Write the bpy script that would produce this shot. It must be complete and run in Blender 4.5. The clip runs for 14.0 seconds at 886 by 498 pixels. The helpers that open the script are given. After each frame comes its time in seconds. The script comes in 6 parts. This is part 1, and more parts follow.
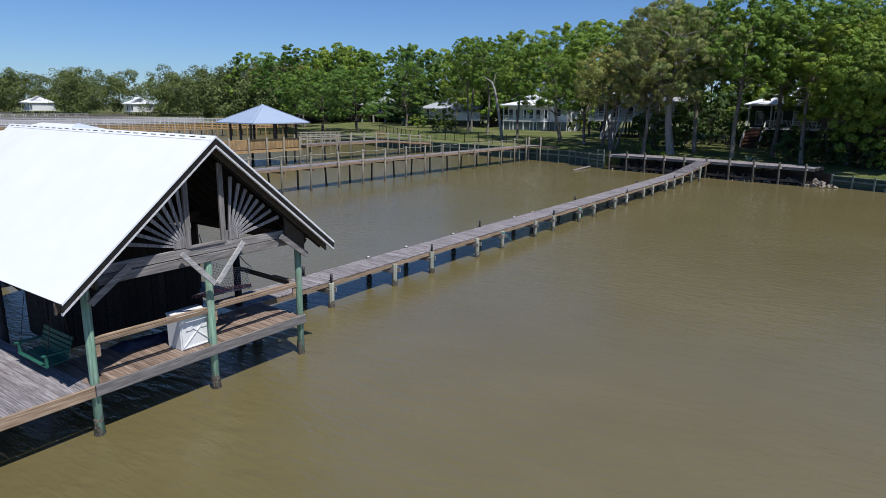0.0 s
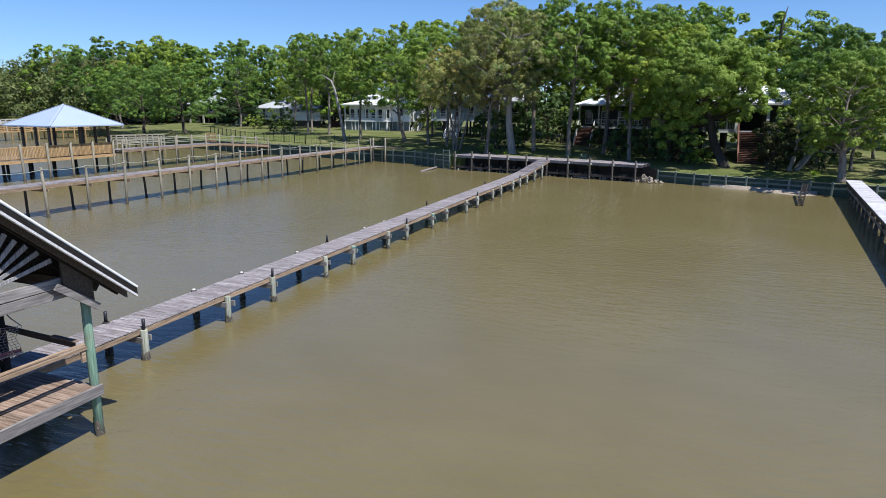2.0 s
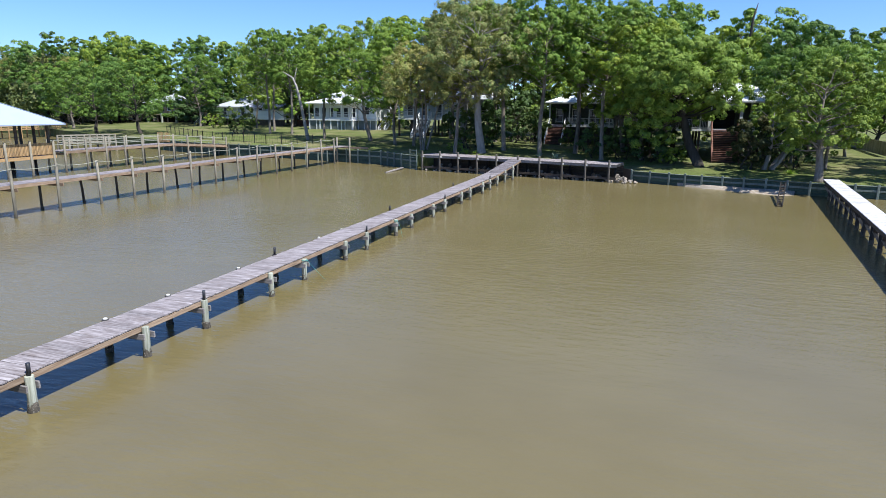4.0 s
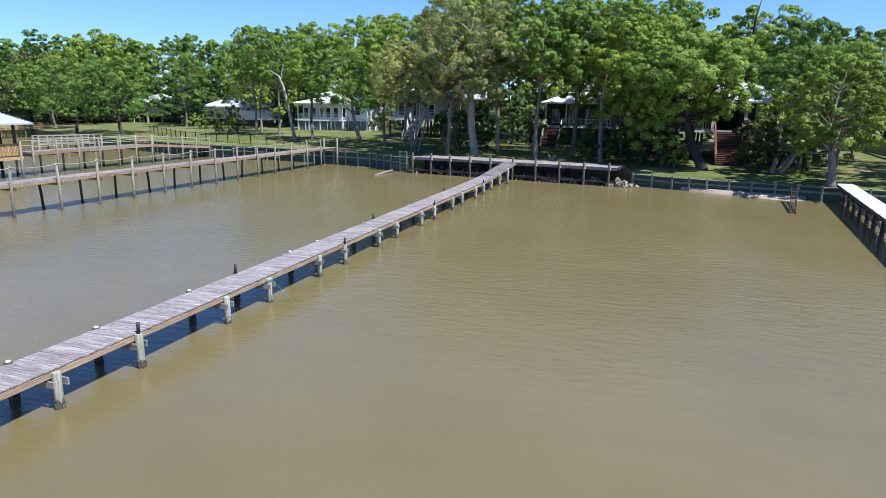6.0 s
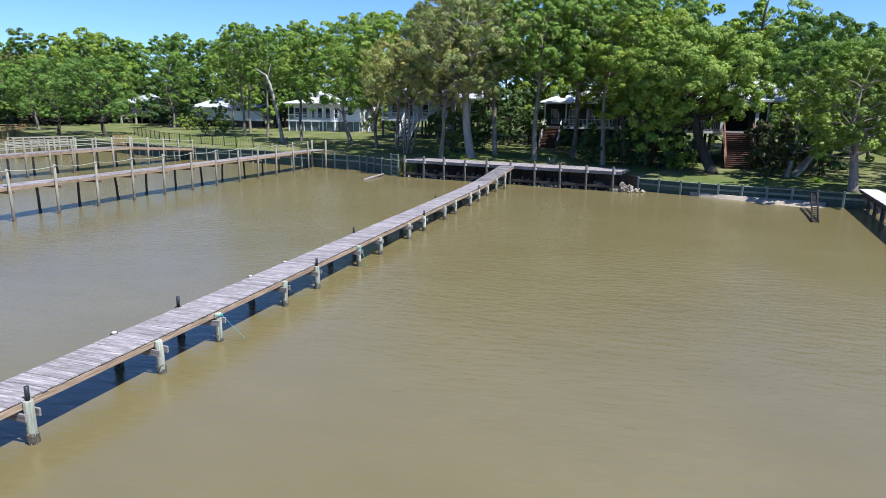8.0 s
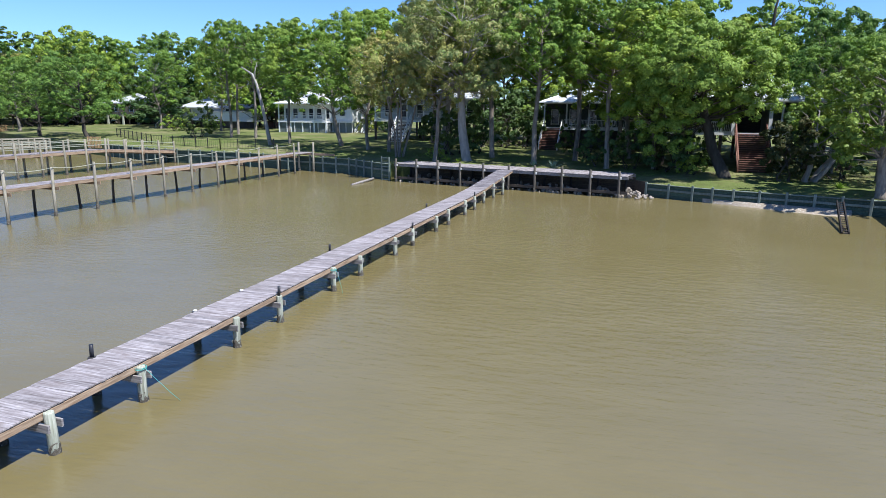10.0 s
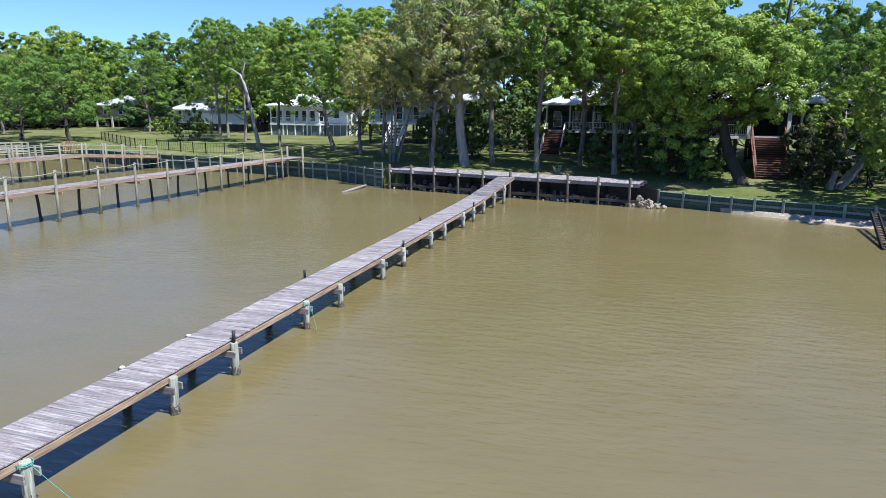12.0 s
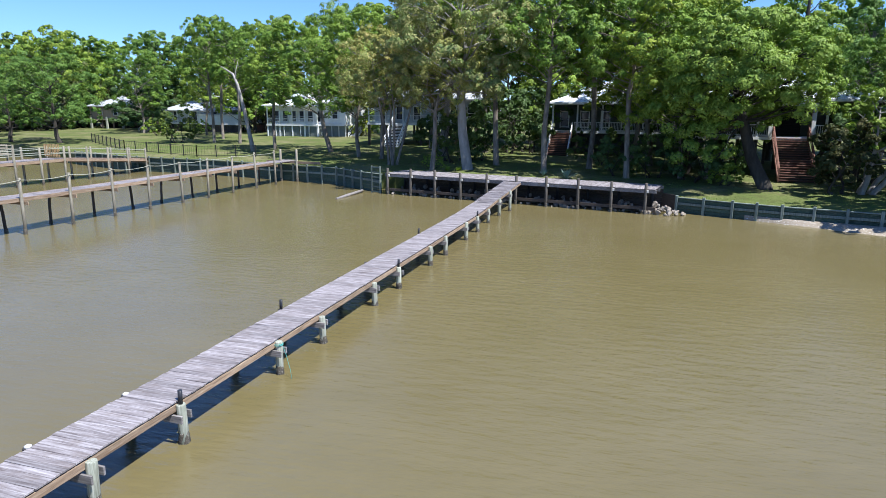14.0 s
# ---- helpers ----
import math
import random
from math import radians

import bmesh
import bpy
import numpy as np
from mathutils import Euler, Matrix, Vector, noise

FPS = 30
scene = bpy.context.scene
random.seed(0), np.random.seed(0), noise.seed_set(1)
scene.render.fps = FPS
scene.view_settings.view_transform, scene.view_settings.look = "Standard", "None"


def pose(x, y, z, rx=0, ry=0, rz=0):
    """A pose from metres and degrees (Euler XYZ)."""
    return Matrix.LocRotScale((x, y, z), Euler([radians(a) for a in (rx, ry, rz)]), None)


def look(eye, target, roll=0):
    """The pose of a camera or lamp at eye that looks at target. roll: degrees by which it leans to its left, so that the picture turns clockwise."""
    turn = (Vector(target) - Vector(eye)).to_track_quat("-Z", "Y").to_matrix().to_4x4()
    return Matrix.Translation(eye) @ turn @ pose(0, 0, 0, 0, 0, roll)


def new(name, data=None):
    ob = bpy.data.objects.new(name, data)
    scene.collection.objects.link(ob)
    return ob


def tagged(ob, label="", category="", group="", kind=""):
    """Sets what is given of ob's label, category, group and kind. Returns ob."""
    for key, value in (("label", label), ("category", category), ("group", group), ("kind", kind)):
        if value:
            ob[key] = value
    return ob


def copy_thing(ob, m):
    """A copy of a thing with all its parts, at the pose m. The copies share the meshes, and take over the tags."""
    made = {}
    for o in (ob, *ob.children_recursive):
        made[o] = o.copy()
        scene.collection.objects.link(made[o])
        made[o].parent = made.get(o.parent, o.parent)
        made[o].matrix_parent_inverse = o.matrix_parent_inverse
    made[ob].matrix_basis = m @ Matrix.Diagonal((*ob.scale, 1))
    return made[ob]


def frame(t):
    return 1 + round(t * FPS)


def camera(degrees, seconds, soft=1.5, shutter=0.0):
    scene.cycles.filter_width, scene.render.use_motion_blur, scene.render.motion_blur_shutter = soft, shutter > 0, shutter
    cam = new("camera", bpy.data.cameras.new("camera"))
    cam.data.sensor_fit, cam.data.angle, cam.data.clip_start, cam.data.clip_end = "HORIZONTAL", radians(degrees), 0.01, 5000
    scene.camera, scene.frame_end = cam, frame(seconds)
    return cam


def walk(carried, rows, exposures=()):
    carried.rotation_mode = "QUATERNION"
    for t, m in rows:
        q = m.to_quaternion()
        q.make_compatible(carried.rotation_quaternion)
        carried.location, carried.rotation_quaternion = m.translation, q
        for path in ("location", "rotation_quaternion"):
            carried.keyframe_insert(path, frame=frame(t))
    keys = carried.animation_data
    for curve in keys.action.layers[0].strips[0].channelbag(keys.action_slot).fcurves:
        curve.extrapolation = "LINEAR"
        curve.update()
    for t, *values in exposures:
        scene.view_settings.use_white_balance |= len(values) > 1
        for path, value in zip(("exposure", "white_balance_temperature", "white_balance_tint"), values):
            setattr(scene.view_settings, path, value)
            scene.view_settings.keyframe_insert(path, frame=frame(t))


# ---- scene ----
# the camera and its way over the water
cam = camera(70.6, 14.0, soft=0.6)
PATH = [
    (0, (15.013, -14.674, 6.798), (13.893, -13.077, 6.353), 0.7),
    (0.5, (14.546, -14.088, 6.936), (13.502, -12.441, 6.489), 0.6),
    (1, (14.137, -13.498, 6.956), (13.214, -11.78, 6.511), 0.6),
    (1.5, (13.77, -12.89, 6.959), (12.985, -11.105, 6.514), 0.8),
    (2, (13.473, -12.226, 6.9), (12.778, -10.403, 6.458), 0.7),
    (2.5, (13.299, -11.581, 6.912), (12.647, -9.744, 6.469), 0.8),
    (3, (13.078, -10.866, 6.877), (12.45, -9.019, 6.433), 0.8),
    (3.5, (12.909, -10.121, 6.821), (12.294, -8.271, 6.377), 0.7),
    (6, (12.018, -6.236, 6.633), (11.428, -4.376, 6.193), 0.8),
    (6.5, (11.878, -5.401, 6.654), (11.289, -3.541, 6.212), 0.7),
    (7, (11.683, -4.503, 6.649), (11.096, -2.642, 6.208), 0.7),
    (7.5, (11.511, -3.598, 6.642), (10.925, -1.737, 6.202), 0.7),
    (8, (11.291, -2.624, 6.648), (10.707, -0.762, 6.208), 0.7),
    (10.5, (10.231, 2.023, 6.599), (9.655, 3.888, 6.163), 0.7),
    (11, (9.984, 2.931, 6.599), (9.409, 4.797, 6.166), 0.7),
    (11.5, (9.787, 3.821, 6.662), (9.213, 5.687, 6.227), 0.6),
    (12, (9.519, 4.722, 6.659), (8.945, 6.588, 6.226), 0.6),
    (12.5, (9.301, 5.562, 6.699), (8.727, 7.428, 6.264), 0.5),
    (13, (9.096, 6.333, 6.74), (8.522, 8.199, 6.303), 0.4),
    (13.5, (8.919, 7.075, 6.759), (8.338, 8.938, 6.321), 0.3),
    (14, (8.631, 7.872, 6.728), (8.049, 9.735, 6.293), 0.4),
]
EXPOSURES = [(t, stops, kelvin, 10) for t, stops, kelvin in ((0, 0.0, 6500), (0.5, 0.03, 6500), (1, 0.12, 6500), (1.5, 0.29, 6500), (2, 0.47, 6520), (2.5, 0.62, 6500), (3, 0.70, 6480),
             (3.5, 0.75, 6440), (6, 0.83, 6320), (8, 0.87, 6280), (14, 0.91, 6240))]
walk(cam, [(t, look(eye, target, roll)) for t, eye, target, roll in PATH], EXPOSURES)

# ---- world and sun ----
TO_SUN = Vector((0.52, -0.17, 1.0)).normalized()
world = bpy.data.worlds.new("sky")
scene.world = world
world.use_nodes = True
wn = world.node_tree.nodes
sky = wn.new("ShaderNodeTexSky")
sky.sky_type = "NISHITA"
sky.sun_disc = False
sky.sun_elevation = math.asin(TO_SUN.z)
sky.sun_rotation = math.atan2(TO_SUN.x, TO_SUN.y)
sky.air_density, sky.dust_density, sky.ozone_density = 1.0, 0.1, 4.0
wn["Background"].inputs["Strength"].default_value = 0.083
blue = wn.new("ShaderNodeMix")
blue.data_type, blue.blend_type = "RGBA", "MULTIPLY"
blue.inputs[0].default_value = 1.0
blue.inputs[7].default_value = (0.67, 0.90, 1.27, 1)
world.node_tree.links.new(sky.outputs[0], blue.inputs[6])
world.node_tree.links.new(blue.outputs[2], wn["Background"].inputs["Color"])
sun_data = bpy.data.lights.new("sun", "SUN")
sun_data.energy, sun_data.angle, sun_data.color = 4.9, radians(0.55), (1.0, 0.975, 0.93)
sun = new("sun", sun_data)
sun.matrix_world = look(TO_SUN * 200, (0, 0, 0))


# ---- materials ----
def node_mat(name):
    m = bpy.data.materials.new(name)
    m.use_nodes = True
    nt = m.node_tree
    return m, nt, nt.nodes["Principled BSDF"]


def add(nt, kind, **inputs):
    n = nt.nodes.new("ShaderNode" + kind)
    for key, value in inputs.items():
        key = key.replace("_", " ")
        if key in n.inputs:
            n.inputs[key].default_value = value
    return n


def ramp(nt, source, *stops):
    n = nt.nodes.new("ShaderNodeValToRGB")
    el = n.color_ramp.elements
    while len(el) < len(stops):
        el.new(0.5)
    for e, (at, c) in zip(el, stops):
        e.position, e.color = at, (*c, 1)
    nt.links.new(source, n.inputs[0])
    return n.outputs[0]


def mix(nt, fac, a, b, how="MIX"):
    n = nt.nodes.new("ShaderNodeMix")
    n.data_type, n.blend_type = "RGBA", how
    for sock, v in ((n.inputs[0], fac), (n.inputs[6], a), (n.inputs[7], b)):
        if isinstance(v, bpy.types.NodeSocket):
            nt.links.new(v, sock)
        elif isinstance(v, (int, float)):
            sock.default_value = v
        else:
            sock.default_value = (*v, 1)
    return n.outputs[2]


def bump(nt, bsdf, height, strength=0.3, distance=0.02):
    n = add(nt, "Bump", Strength=strength, Distance=distance)
    nt.links.new(height, n.inputs["Height"])
    nt.links.new(n.outputs[0], bsdf.inputs["Normal"])


def coords(nt, scale=(1, 1, 1), shift=None):
    c = nt.nodes.new("ShaderNodeTexCoord")
    mp = nt.nodes.new("ShaderNodeMapping")
    mp.inputs["Scale"].default_value = scale
    nt.links.new(c.outputs["Object"], mp.inputs[0])
    if shift is not None:
        v = nt.nodes.new("ShaderNodeVectorMath")
        v.operation = "SCALE"
        v.inputs[0].default_value = (37.0, 91.0, 53.0)
        nt.links.new(shift, v.inputs["Scale"])
        nt.links.new(v.outputs[0], mp.inputs["Location"])
    return mp.outputs[0]


def noise_tex(nt, vec, scale, detail=4, rough=0.6):
    n = add(nt, "TexNoise", Scale=scale, Detail=detail, Roughness=rough)
    nt.links.new(vec, n.inputs["Vector"])
    return n.outputs["Fac"]


def wood(name, dark, mid, light, axis=0, grain=1.0, rough=0.85, stain=(0.05, 0.045, 0.04), wear=0.25, vary=0.18):
    """Weathered timber, its grain along one local axis; every board differs."""
    m, nt, b = node_mat(name)
    info = nt.nodes.new("ShaderNodeObjectInfo").outputs["Random"]
    geo = nt.nodes.new("ShaderNodeNewGeometry").outputs["Random Per Island"]
    both = nt.nodes.new("ShaderNodeMath")
    both.operation = "ADD"
    nt.links.new(info, both.inputs[0])
    nt.links.new(geo, both.inputs[1])
    fr = nt.nodes.new("ShaderNodeMath")
    fr.operation = "FRACT"
    nt.links.new(both.outputs[0], fr.inputs[0])
    sc = [28 * grain] * 3
    sc[axis] = 1.6 * grain
    vec = coords(nt, sc, fr.outputs[0])
    fine = noise_tex(nt, vec, 1.0, 5, 0.65)
    broad = noise_tex(nt, coords(nt, (1, 1, 1), fr.outputs[0]), 1.7, 3, 0.6)
    col = ramp(nt, fine, (0.3, dark), (0.52, mid), (0.72, light))
    tone = ramp(nt, fr.outputs[0], (0.0, [0.96 - vary] * 3), (0.5, (0.96, 0.95, 0.95)), (1.0, [0.96 + vary] * 3))
    col = mix(nt, 1.0, col, tone, "MULTIPLY")
    mask = ramp(nt, broad, (0.55, (0, 0, 0)), (0.75, (wear, wear, wear)))
    col = mix(nt, mask, col, stain)
    nt.links.new(col, b.inputs["Base Color"])
    b.inputs["Roughness"].default_value = rough
    b.inputs["Specular IOR Level"].default_value = 0.25
    bump(nt, b, fine, 0.5, 0.006)
    return m


def speckled(name, dark, light, scale=6.0, rough=0.8, stretch=(1, 1, 1), metal=0.0, relief=0.3, depth=0.01, fleck=None):
    m, nt, b = node_mat(name)
    info = nt.nodes.new("ShaderNodeObjectInfo").outputs["Random"]
    vec = coords(nt, stretch, info)
    a = noise_tex(nt, vec, scale, 6, 0.65)
    c = noise_tex(nt, vec, scale * 0.17, 3, 0.5)
    col = mix(nt, 0.35, ramp(nt, a, (0.3, dark), (0.7, light)), ramp(nt, c, (0.35, dark), (0.65, light)))
    if fleck:
        f = noise_tex(nt, vec, scale * 2.3, 2, 0.5)
        col = mix(nt, ramp(nt, f, (0.6, (0, 0, 0)), (0.68, (0.8, 0.8, 0.8))), col, fleck)
    nt.links.new(col, b.inputs["Base Color"])
    b.inputs["Roughness"].default_value = rough
    b.inputs["Metallic"].default_value = metal
    b.inputs["Specular IOR Level"].default_value = 0.3
    bump(nt, b, a, relief, depth)
    return m


def leaf_mat(name, stops, translucent=0.14):
    m, nt, b = node_mat(name)
    isl = nt.nodes.new("ShaderNodeNewGeometry").outputs["Random Per Island"]
    obj = nt.nodes.new("ShaderNodeObjectInfo").outputs["Random"]
    patch = noise_tex(nt, coords(nt, (1, 1, 1), obj), 0.55, 3, 0.6)
    mm = nt.nodes.new("ShaderNodeMath")
    mm.operation = "MULTIPLY_ADD"
    nt.links.new(isl, mm.inputs[0])
    mm.inputs[1].default_value = 0.45
    nt.links.new(patch, mm.inputs[2])
    col = ramp(nt, mm.outputs[0], *stops)
    tone = ramp(nt, obj, (0.0, (0.78, 0.84, 0.84)), (0.5, (1.0, 1.0, 1.0)), (1.0, (1.50, 1.18, 0.92)))
    col = mix(nt, 1.0, col, tone, "MULTIPLY")
    nt.links.new(col, b.inputs["Base Color"])
    b.inputs["Roughness"].default_value = 0.55
    b.inputs["Specular IOR Level"].default_value = 0.22
    tr = nt.nodes.new("ShaderNodeBsdfTranslucent")
    nt.links.new(mix(nt, 1.0, col, (1.35, 1.5, 0.65), "MULTIPLY"), tr.inputs["Color"])
    ms = nt.nodes.new("ShaderNodeMixShader")
    ms.inputs[0].default_value = translucent
    nt.links.new(b.outputs[0], ms.inputs[1])
    nt.links.new(tr.outputs[0], ms.inputs[2])
    nt.links.new(ms.outputs[0], nt.nodes["Material Output"].inputs["Surface"])
    return m


def water_mat():
    """Silty water: a yellow-brown body under a clear gloss, small wind ripples that come and go in patches."""
    m, nt, b = node_mat("murky_water")
    vec = coords(nt)
    silt = noise_tex(nt, vec, 0.09, 4, 0.55)
    near = noise_tex(nt, coords(nt, (0.5, 1, 1)), 0.6, 3, 0.5)
    col = mix(nt, 0.25, ramp(nt, silt, (0.3, (0.121, 0.098, 0.040)), (0.7, (0.146, 0.122, 0.056))),
              ramp(nt, near, (0.3, (0.117, 0.096, 0.037)), (0.7, (0.157, 0.129, 0.060))))
    nt.links.new(col, b.inputs["Base Color"])
    b.inputs["Roughness"].default_value = 0.23
    b.inputs["IOR"].default_value = 1.64
    turned = nt.nodes.new("ShaderNodeMapping")
    turned.inputs["Rotation"].default_value = (0, 0, radians(-14))
    turned.inputs["Scale"].default_value = (0.8, 2.2, 1)
    nt.links.new(vec, turned.inputs[0])
    w1 = noise_tex(nt, turned.outputs[0], 1.7, 2, 0.45)
    w2 = noise_tex(nt, turned.outputs[0], 5.0, 3, 0.6)
    calm = ramp(nt, noise_tex(nt, vec, 0.045, 2, 0.5), (0.38, (0.25, 0.25, 0.25)), (0.62, (1, 1, 1)))
    waves = mix(nt, 0.22, w1, w2)
    waves = mix(nt, 1.0, waves, calm, "MULTIPLY")
    bump(nt, b, waves, 0.54, 0.12)
    return m


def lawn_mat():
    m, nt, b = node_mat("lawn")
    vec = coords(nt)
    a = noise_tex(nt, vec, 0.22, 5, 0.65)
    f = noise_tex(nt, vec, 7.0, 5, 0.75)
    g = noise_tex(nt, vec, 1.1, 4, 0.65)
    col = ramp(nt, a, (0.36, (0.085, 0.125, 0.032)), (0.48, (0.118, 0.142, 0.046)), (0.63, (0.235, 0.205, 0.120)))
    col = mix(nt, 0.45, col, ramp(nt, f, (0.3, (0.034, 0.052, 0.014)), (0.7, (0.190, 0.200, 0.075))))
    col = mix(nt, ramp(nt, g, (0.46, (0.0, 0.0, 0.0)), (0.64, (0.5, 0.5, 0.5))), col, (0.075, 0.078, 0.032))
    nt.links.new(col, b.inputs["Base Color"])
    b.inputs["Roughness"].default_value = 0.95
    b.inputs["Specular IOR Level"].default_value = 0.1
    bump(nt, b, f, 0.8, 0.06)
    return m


WATER = water_mat()
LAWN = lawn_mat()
DECK_GREY = wood("weathered_deck_boards", (0.102, 0.086, 0.086), (0.236, 0.216, 0.223), (0.418, 0.401, 0.419), 0, stain=(0.134, 0.104, 0.088), wear=0.5, vary=0.20)
DECK_BROWN = wood("brown_deck_boards", (0.10, 0.068, 0.05), (0.235, 0.17, 0.13), (0.40, 0.32, 0.265), 0, grain=0.7)
GREY_BEAM = wood("grey_timber", (0.10, 0.093, 0.09), (0.22, 0.205, 0.20), (0.36, 0.34, 0.33), 0)
TAN_BEAM = wood("tan_timber", (0.15, 0.10, 0.065), (0.29, 0.21, 0.145), (0.43, 0.34, 0.25), 1)
GREY_BEAM_Y = wood("grey_timber_long", (0.10, 0.093, 0.09), (0.22, 0.205, 0.20), (0.36, 0.34, 0.33), 1)
GREY_BEAM_Z = wood("grey_timber_upright", (0.10, 0.093, 0.09), (0.22, 0.205, 0.20), (0.38, 0.36, 0.35), 2)
SLAT_GREY = wood("pale_weathered_slats", (0.12, 0.116, 0.124), (0.26, 0.254, 0.266), (0.44, 0.43, 0.445), 2)
PALE_BRACE = wood("pale_brace_board", (0.20, 0.20, 0.20), (0.36, 0.35, 0.35), (0.50, 0.49, 0.49), 1)
GREY_POST = wood("grey_post", (0.16, 0.145, 0.11), (0.30, 0.275, 0.215), (0.46, 0.43, 0.35), 2)
LANDING_POST = wood("landing_post", (0.050, 0.044, 0.036), (0.115, 0.102, 0.086), (0.23, 0.21, 0.18), 2)
BROWN_POST = wood("dark_brown_post", (0.030, 0.026, 0.022), (0.060, 0.052, 0.045), (0.15, 0.135, 0.115), 2)
DARK_POST = wood("near_black_post", (0.018, 0.018, 0.02), (0.035, 0.034, 0.036), (0.07, 0.066, 0.062), 2)
GREEN_POST = wood("green_treated_pile", (0.11, 0.20, 0.145), (0.22, 0.36, 0.27), (0.42, 0.54, 0.44), 2, wear=0.55, stain=(0.20, 0.18, 0.14))
PALE_POST = wood("pale_treated_pile", (0.19, 0.195, 0.15), (0.34, 0.36, 0.295), (0.50, 0.515, 0.45), 2, wear=0.5, stain=(0.13, 0.16, 0.12))
PINE = wood("new_pine", (0.27, 0.165, 0.075), (0.42, 0.275, 0.135), (0.55, 0.40, 0.22), 2)
PINE_Y = wood("new_pine_long", (0.27, 0.165, 0.075), (0.42, 0.275, 0.135), (0.55, 0.40, 0.22), 1)
# near black: holds the deep shade under the boathouse roof as colour
BLACK_SHADE_WOOD = wood("black_weathered_shaded_board", (0.008, 0.007, 0.007), (0.018, 0.016, 0.016), (0.040, 0.037, 0.035), 0)
DARK_WOOD = wood("shaded_brown_timber", (0.045, 0.036, 0.03), (0.085, 0.068, 0.056), (0.14, 0.115, 0.095), 0)
BULK = wood("bulkhead_boards", (0.018, 0.040, 0.029), (0.054, 0.092, 0.070), (0.14, 0.168, 0.13), 0, wear=0.5, stain=(0.11, 0.105, 0.085))
BULK_TRIM = wood("bulkhead_posts", (0.09, 0.12, 0.10), (0.18, 0.215, 0.18), (0.30, 0.325, 0.28), 2)
PALE_DECK = wood("pale_grey_deck_boards", (0.36, 0.36, 0.37), (0.52, 0.52, 0.54), (0.64, 0.64, 0.66), 0)
BARNACLE = speckled("barnacles", (0.03, 0.026, 0.02), (0.12, 0.106, 0.086), 14, 0.95, relief=1.0, depth=0.03, fleck=(0.34, 0.32, 0.28))
WHITE_METAL = speckled("white_metal_roof", (0.74, 0.76, 0.78), (0.83, 0.84, 0.85), 0.7, 0.38, relief=0.02)
DIM_SIDE_METAL = speckled("dim_blue_side_roof", (0.50, 0.56, 0.63), (0.58, 0.64, 0.71), 0.6, 0.4, metal=0.1, relief=0.02)
SKY_METAL = speckled("pale_sky_blue_roof", (0.315, 0.385, 0.50), (0.37, 0.44, 0.555), 0.4, 0.35, relief=0.02)
GREY_METAL = speckled("grey_metal_roof", (0.36, 0.38, 0.41), (0.46, 0.48, 0.51), 0.6, 0.45, relief=0.05)
WHITE_PAINT = speckled("white_paint", (0.68, 0.69, 0.69), (0.80, 0.80, 0.79), 1.3, 0.55, relief=0.05)
PALE_BLUE = speckled("pale_blue_siding", (0.40, 0.45, 0.50), (0.50, 0.55, 0.60), 1.1, 0.7, relief=0.05)
SHUTTER = speckled("grey_green_lattice", (0.13, 0.155, 0.15), (0.20, 0.23, 0.225), 3.0, 0.7, relief=0.1)
TAN_SIDING = speckled("tan_siding", (0.34, 0.25, 0.18), (0.45, 0.34, 0.25), 2.0, 0.8, relief=0.1)
DARK_SIDING = speckled("dark_green_siding", (0.055, 0.065, 0.058), (0.09, 0.10, 0.09), 2.0, 0.8, relief=0.1)
REDWOOD = wood("red_brown_stair", (0.085, 0.04, 0.03), (0.17, 0.085, 0.065), (0.27, 0.16, 0.125), 0)
DARK_GLASS = speckled("dark_window", (0.012, 0.014, 0.018), (0.03, 0.034, 0.04), 0.6, 0.08, relief=0.0)
BLACK_IRON = speckled("black_iron", (0.012, 0.012, 0.013), (0.03, 0.03, 0.032), 8, 0.5, relief=0.1)
BLACK_PLASTIC = speckled("black_sleeve", (0.012, 0.013, 0.018), (0.03, 0.032, 0.04), 6, 0.45, relief=0.1)
CAP_WHITE = speckled("white_cap", (0.40, 0.39, 0.36), (0.58, 0.57, 0.53), 9, 0.6, relief=0.2)
ROPE = speckled("pale_rope", (0.30, 0.31, 0.25), (0.46, 0.47, 0.39), 20, 0.9, relief=0.3)
TEAL_ROPE = speckled("teal_rope", (0.05, 0.26, 0.24), (0.11, 0.40, 0.36), 20, 0.8, relief=0.3)
ROCK = speckled("riprap_rock", (0.15, 0.128, 0.106), (0.38, 0.335, 0.285), 3.5, 0.9, relief=0.8, depth=0.06)
SAND = speckled("sand", (0.19, 0.155, 0.115), (0.33, 0.28, 0.22), 5.0, 0.95, relief=0.6, depth=0.03, fleck=(0.6, 0.58, 0.54))
BARK = speckled("grey_bark", (0.062, 0.051, 0.040), (0.32, 0.28, 0.235), 5.0, 0.95, stretch=(1, 1, 0.3), relief=1.0, depth=0.05)
PALE_BARK = speckled("pale_bark", (0.17, 0.155, 0.14), (0.38, 0.36, 0.335), 4.0, 0.95, stretch=(1, 1, 0.3), relief=0.8, depth=0.04)
DARK_BARK = speckled("dark_bark", (0.022, 0.019, 0.016), (0.075, 0.066, 0.056), 5.0, 0.95, stretch=(1, 1, 0.3), relief=1.0, depth=0.05)
GREEN_PAINT = speckled("green_paint", (0.012, 0.085, 0.062), (0.03, 0.14, 0.10), 8, 0.5, stretch=(0.2, 1, 1), relief=0.1)
TARP = speckled("navy_tarp", (0.016, 0.020, 0.042), (0.045, 0.052, 0.09), 3, 0.6, relief=0.8, depth=0.04)
NET = speckled("faded_hammock_cord", (0.38, 0.33, 0.34), (0.52, 0.46, 0.47), 9, 0.9)
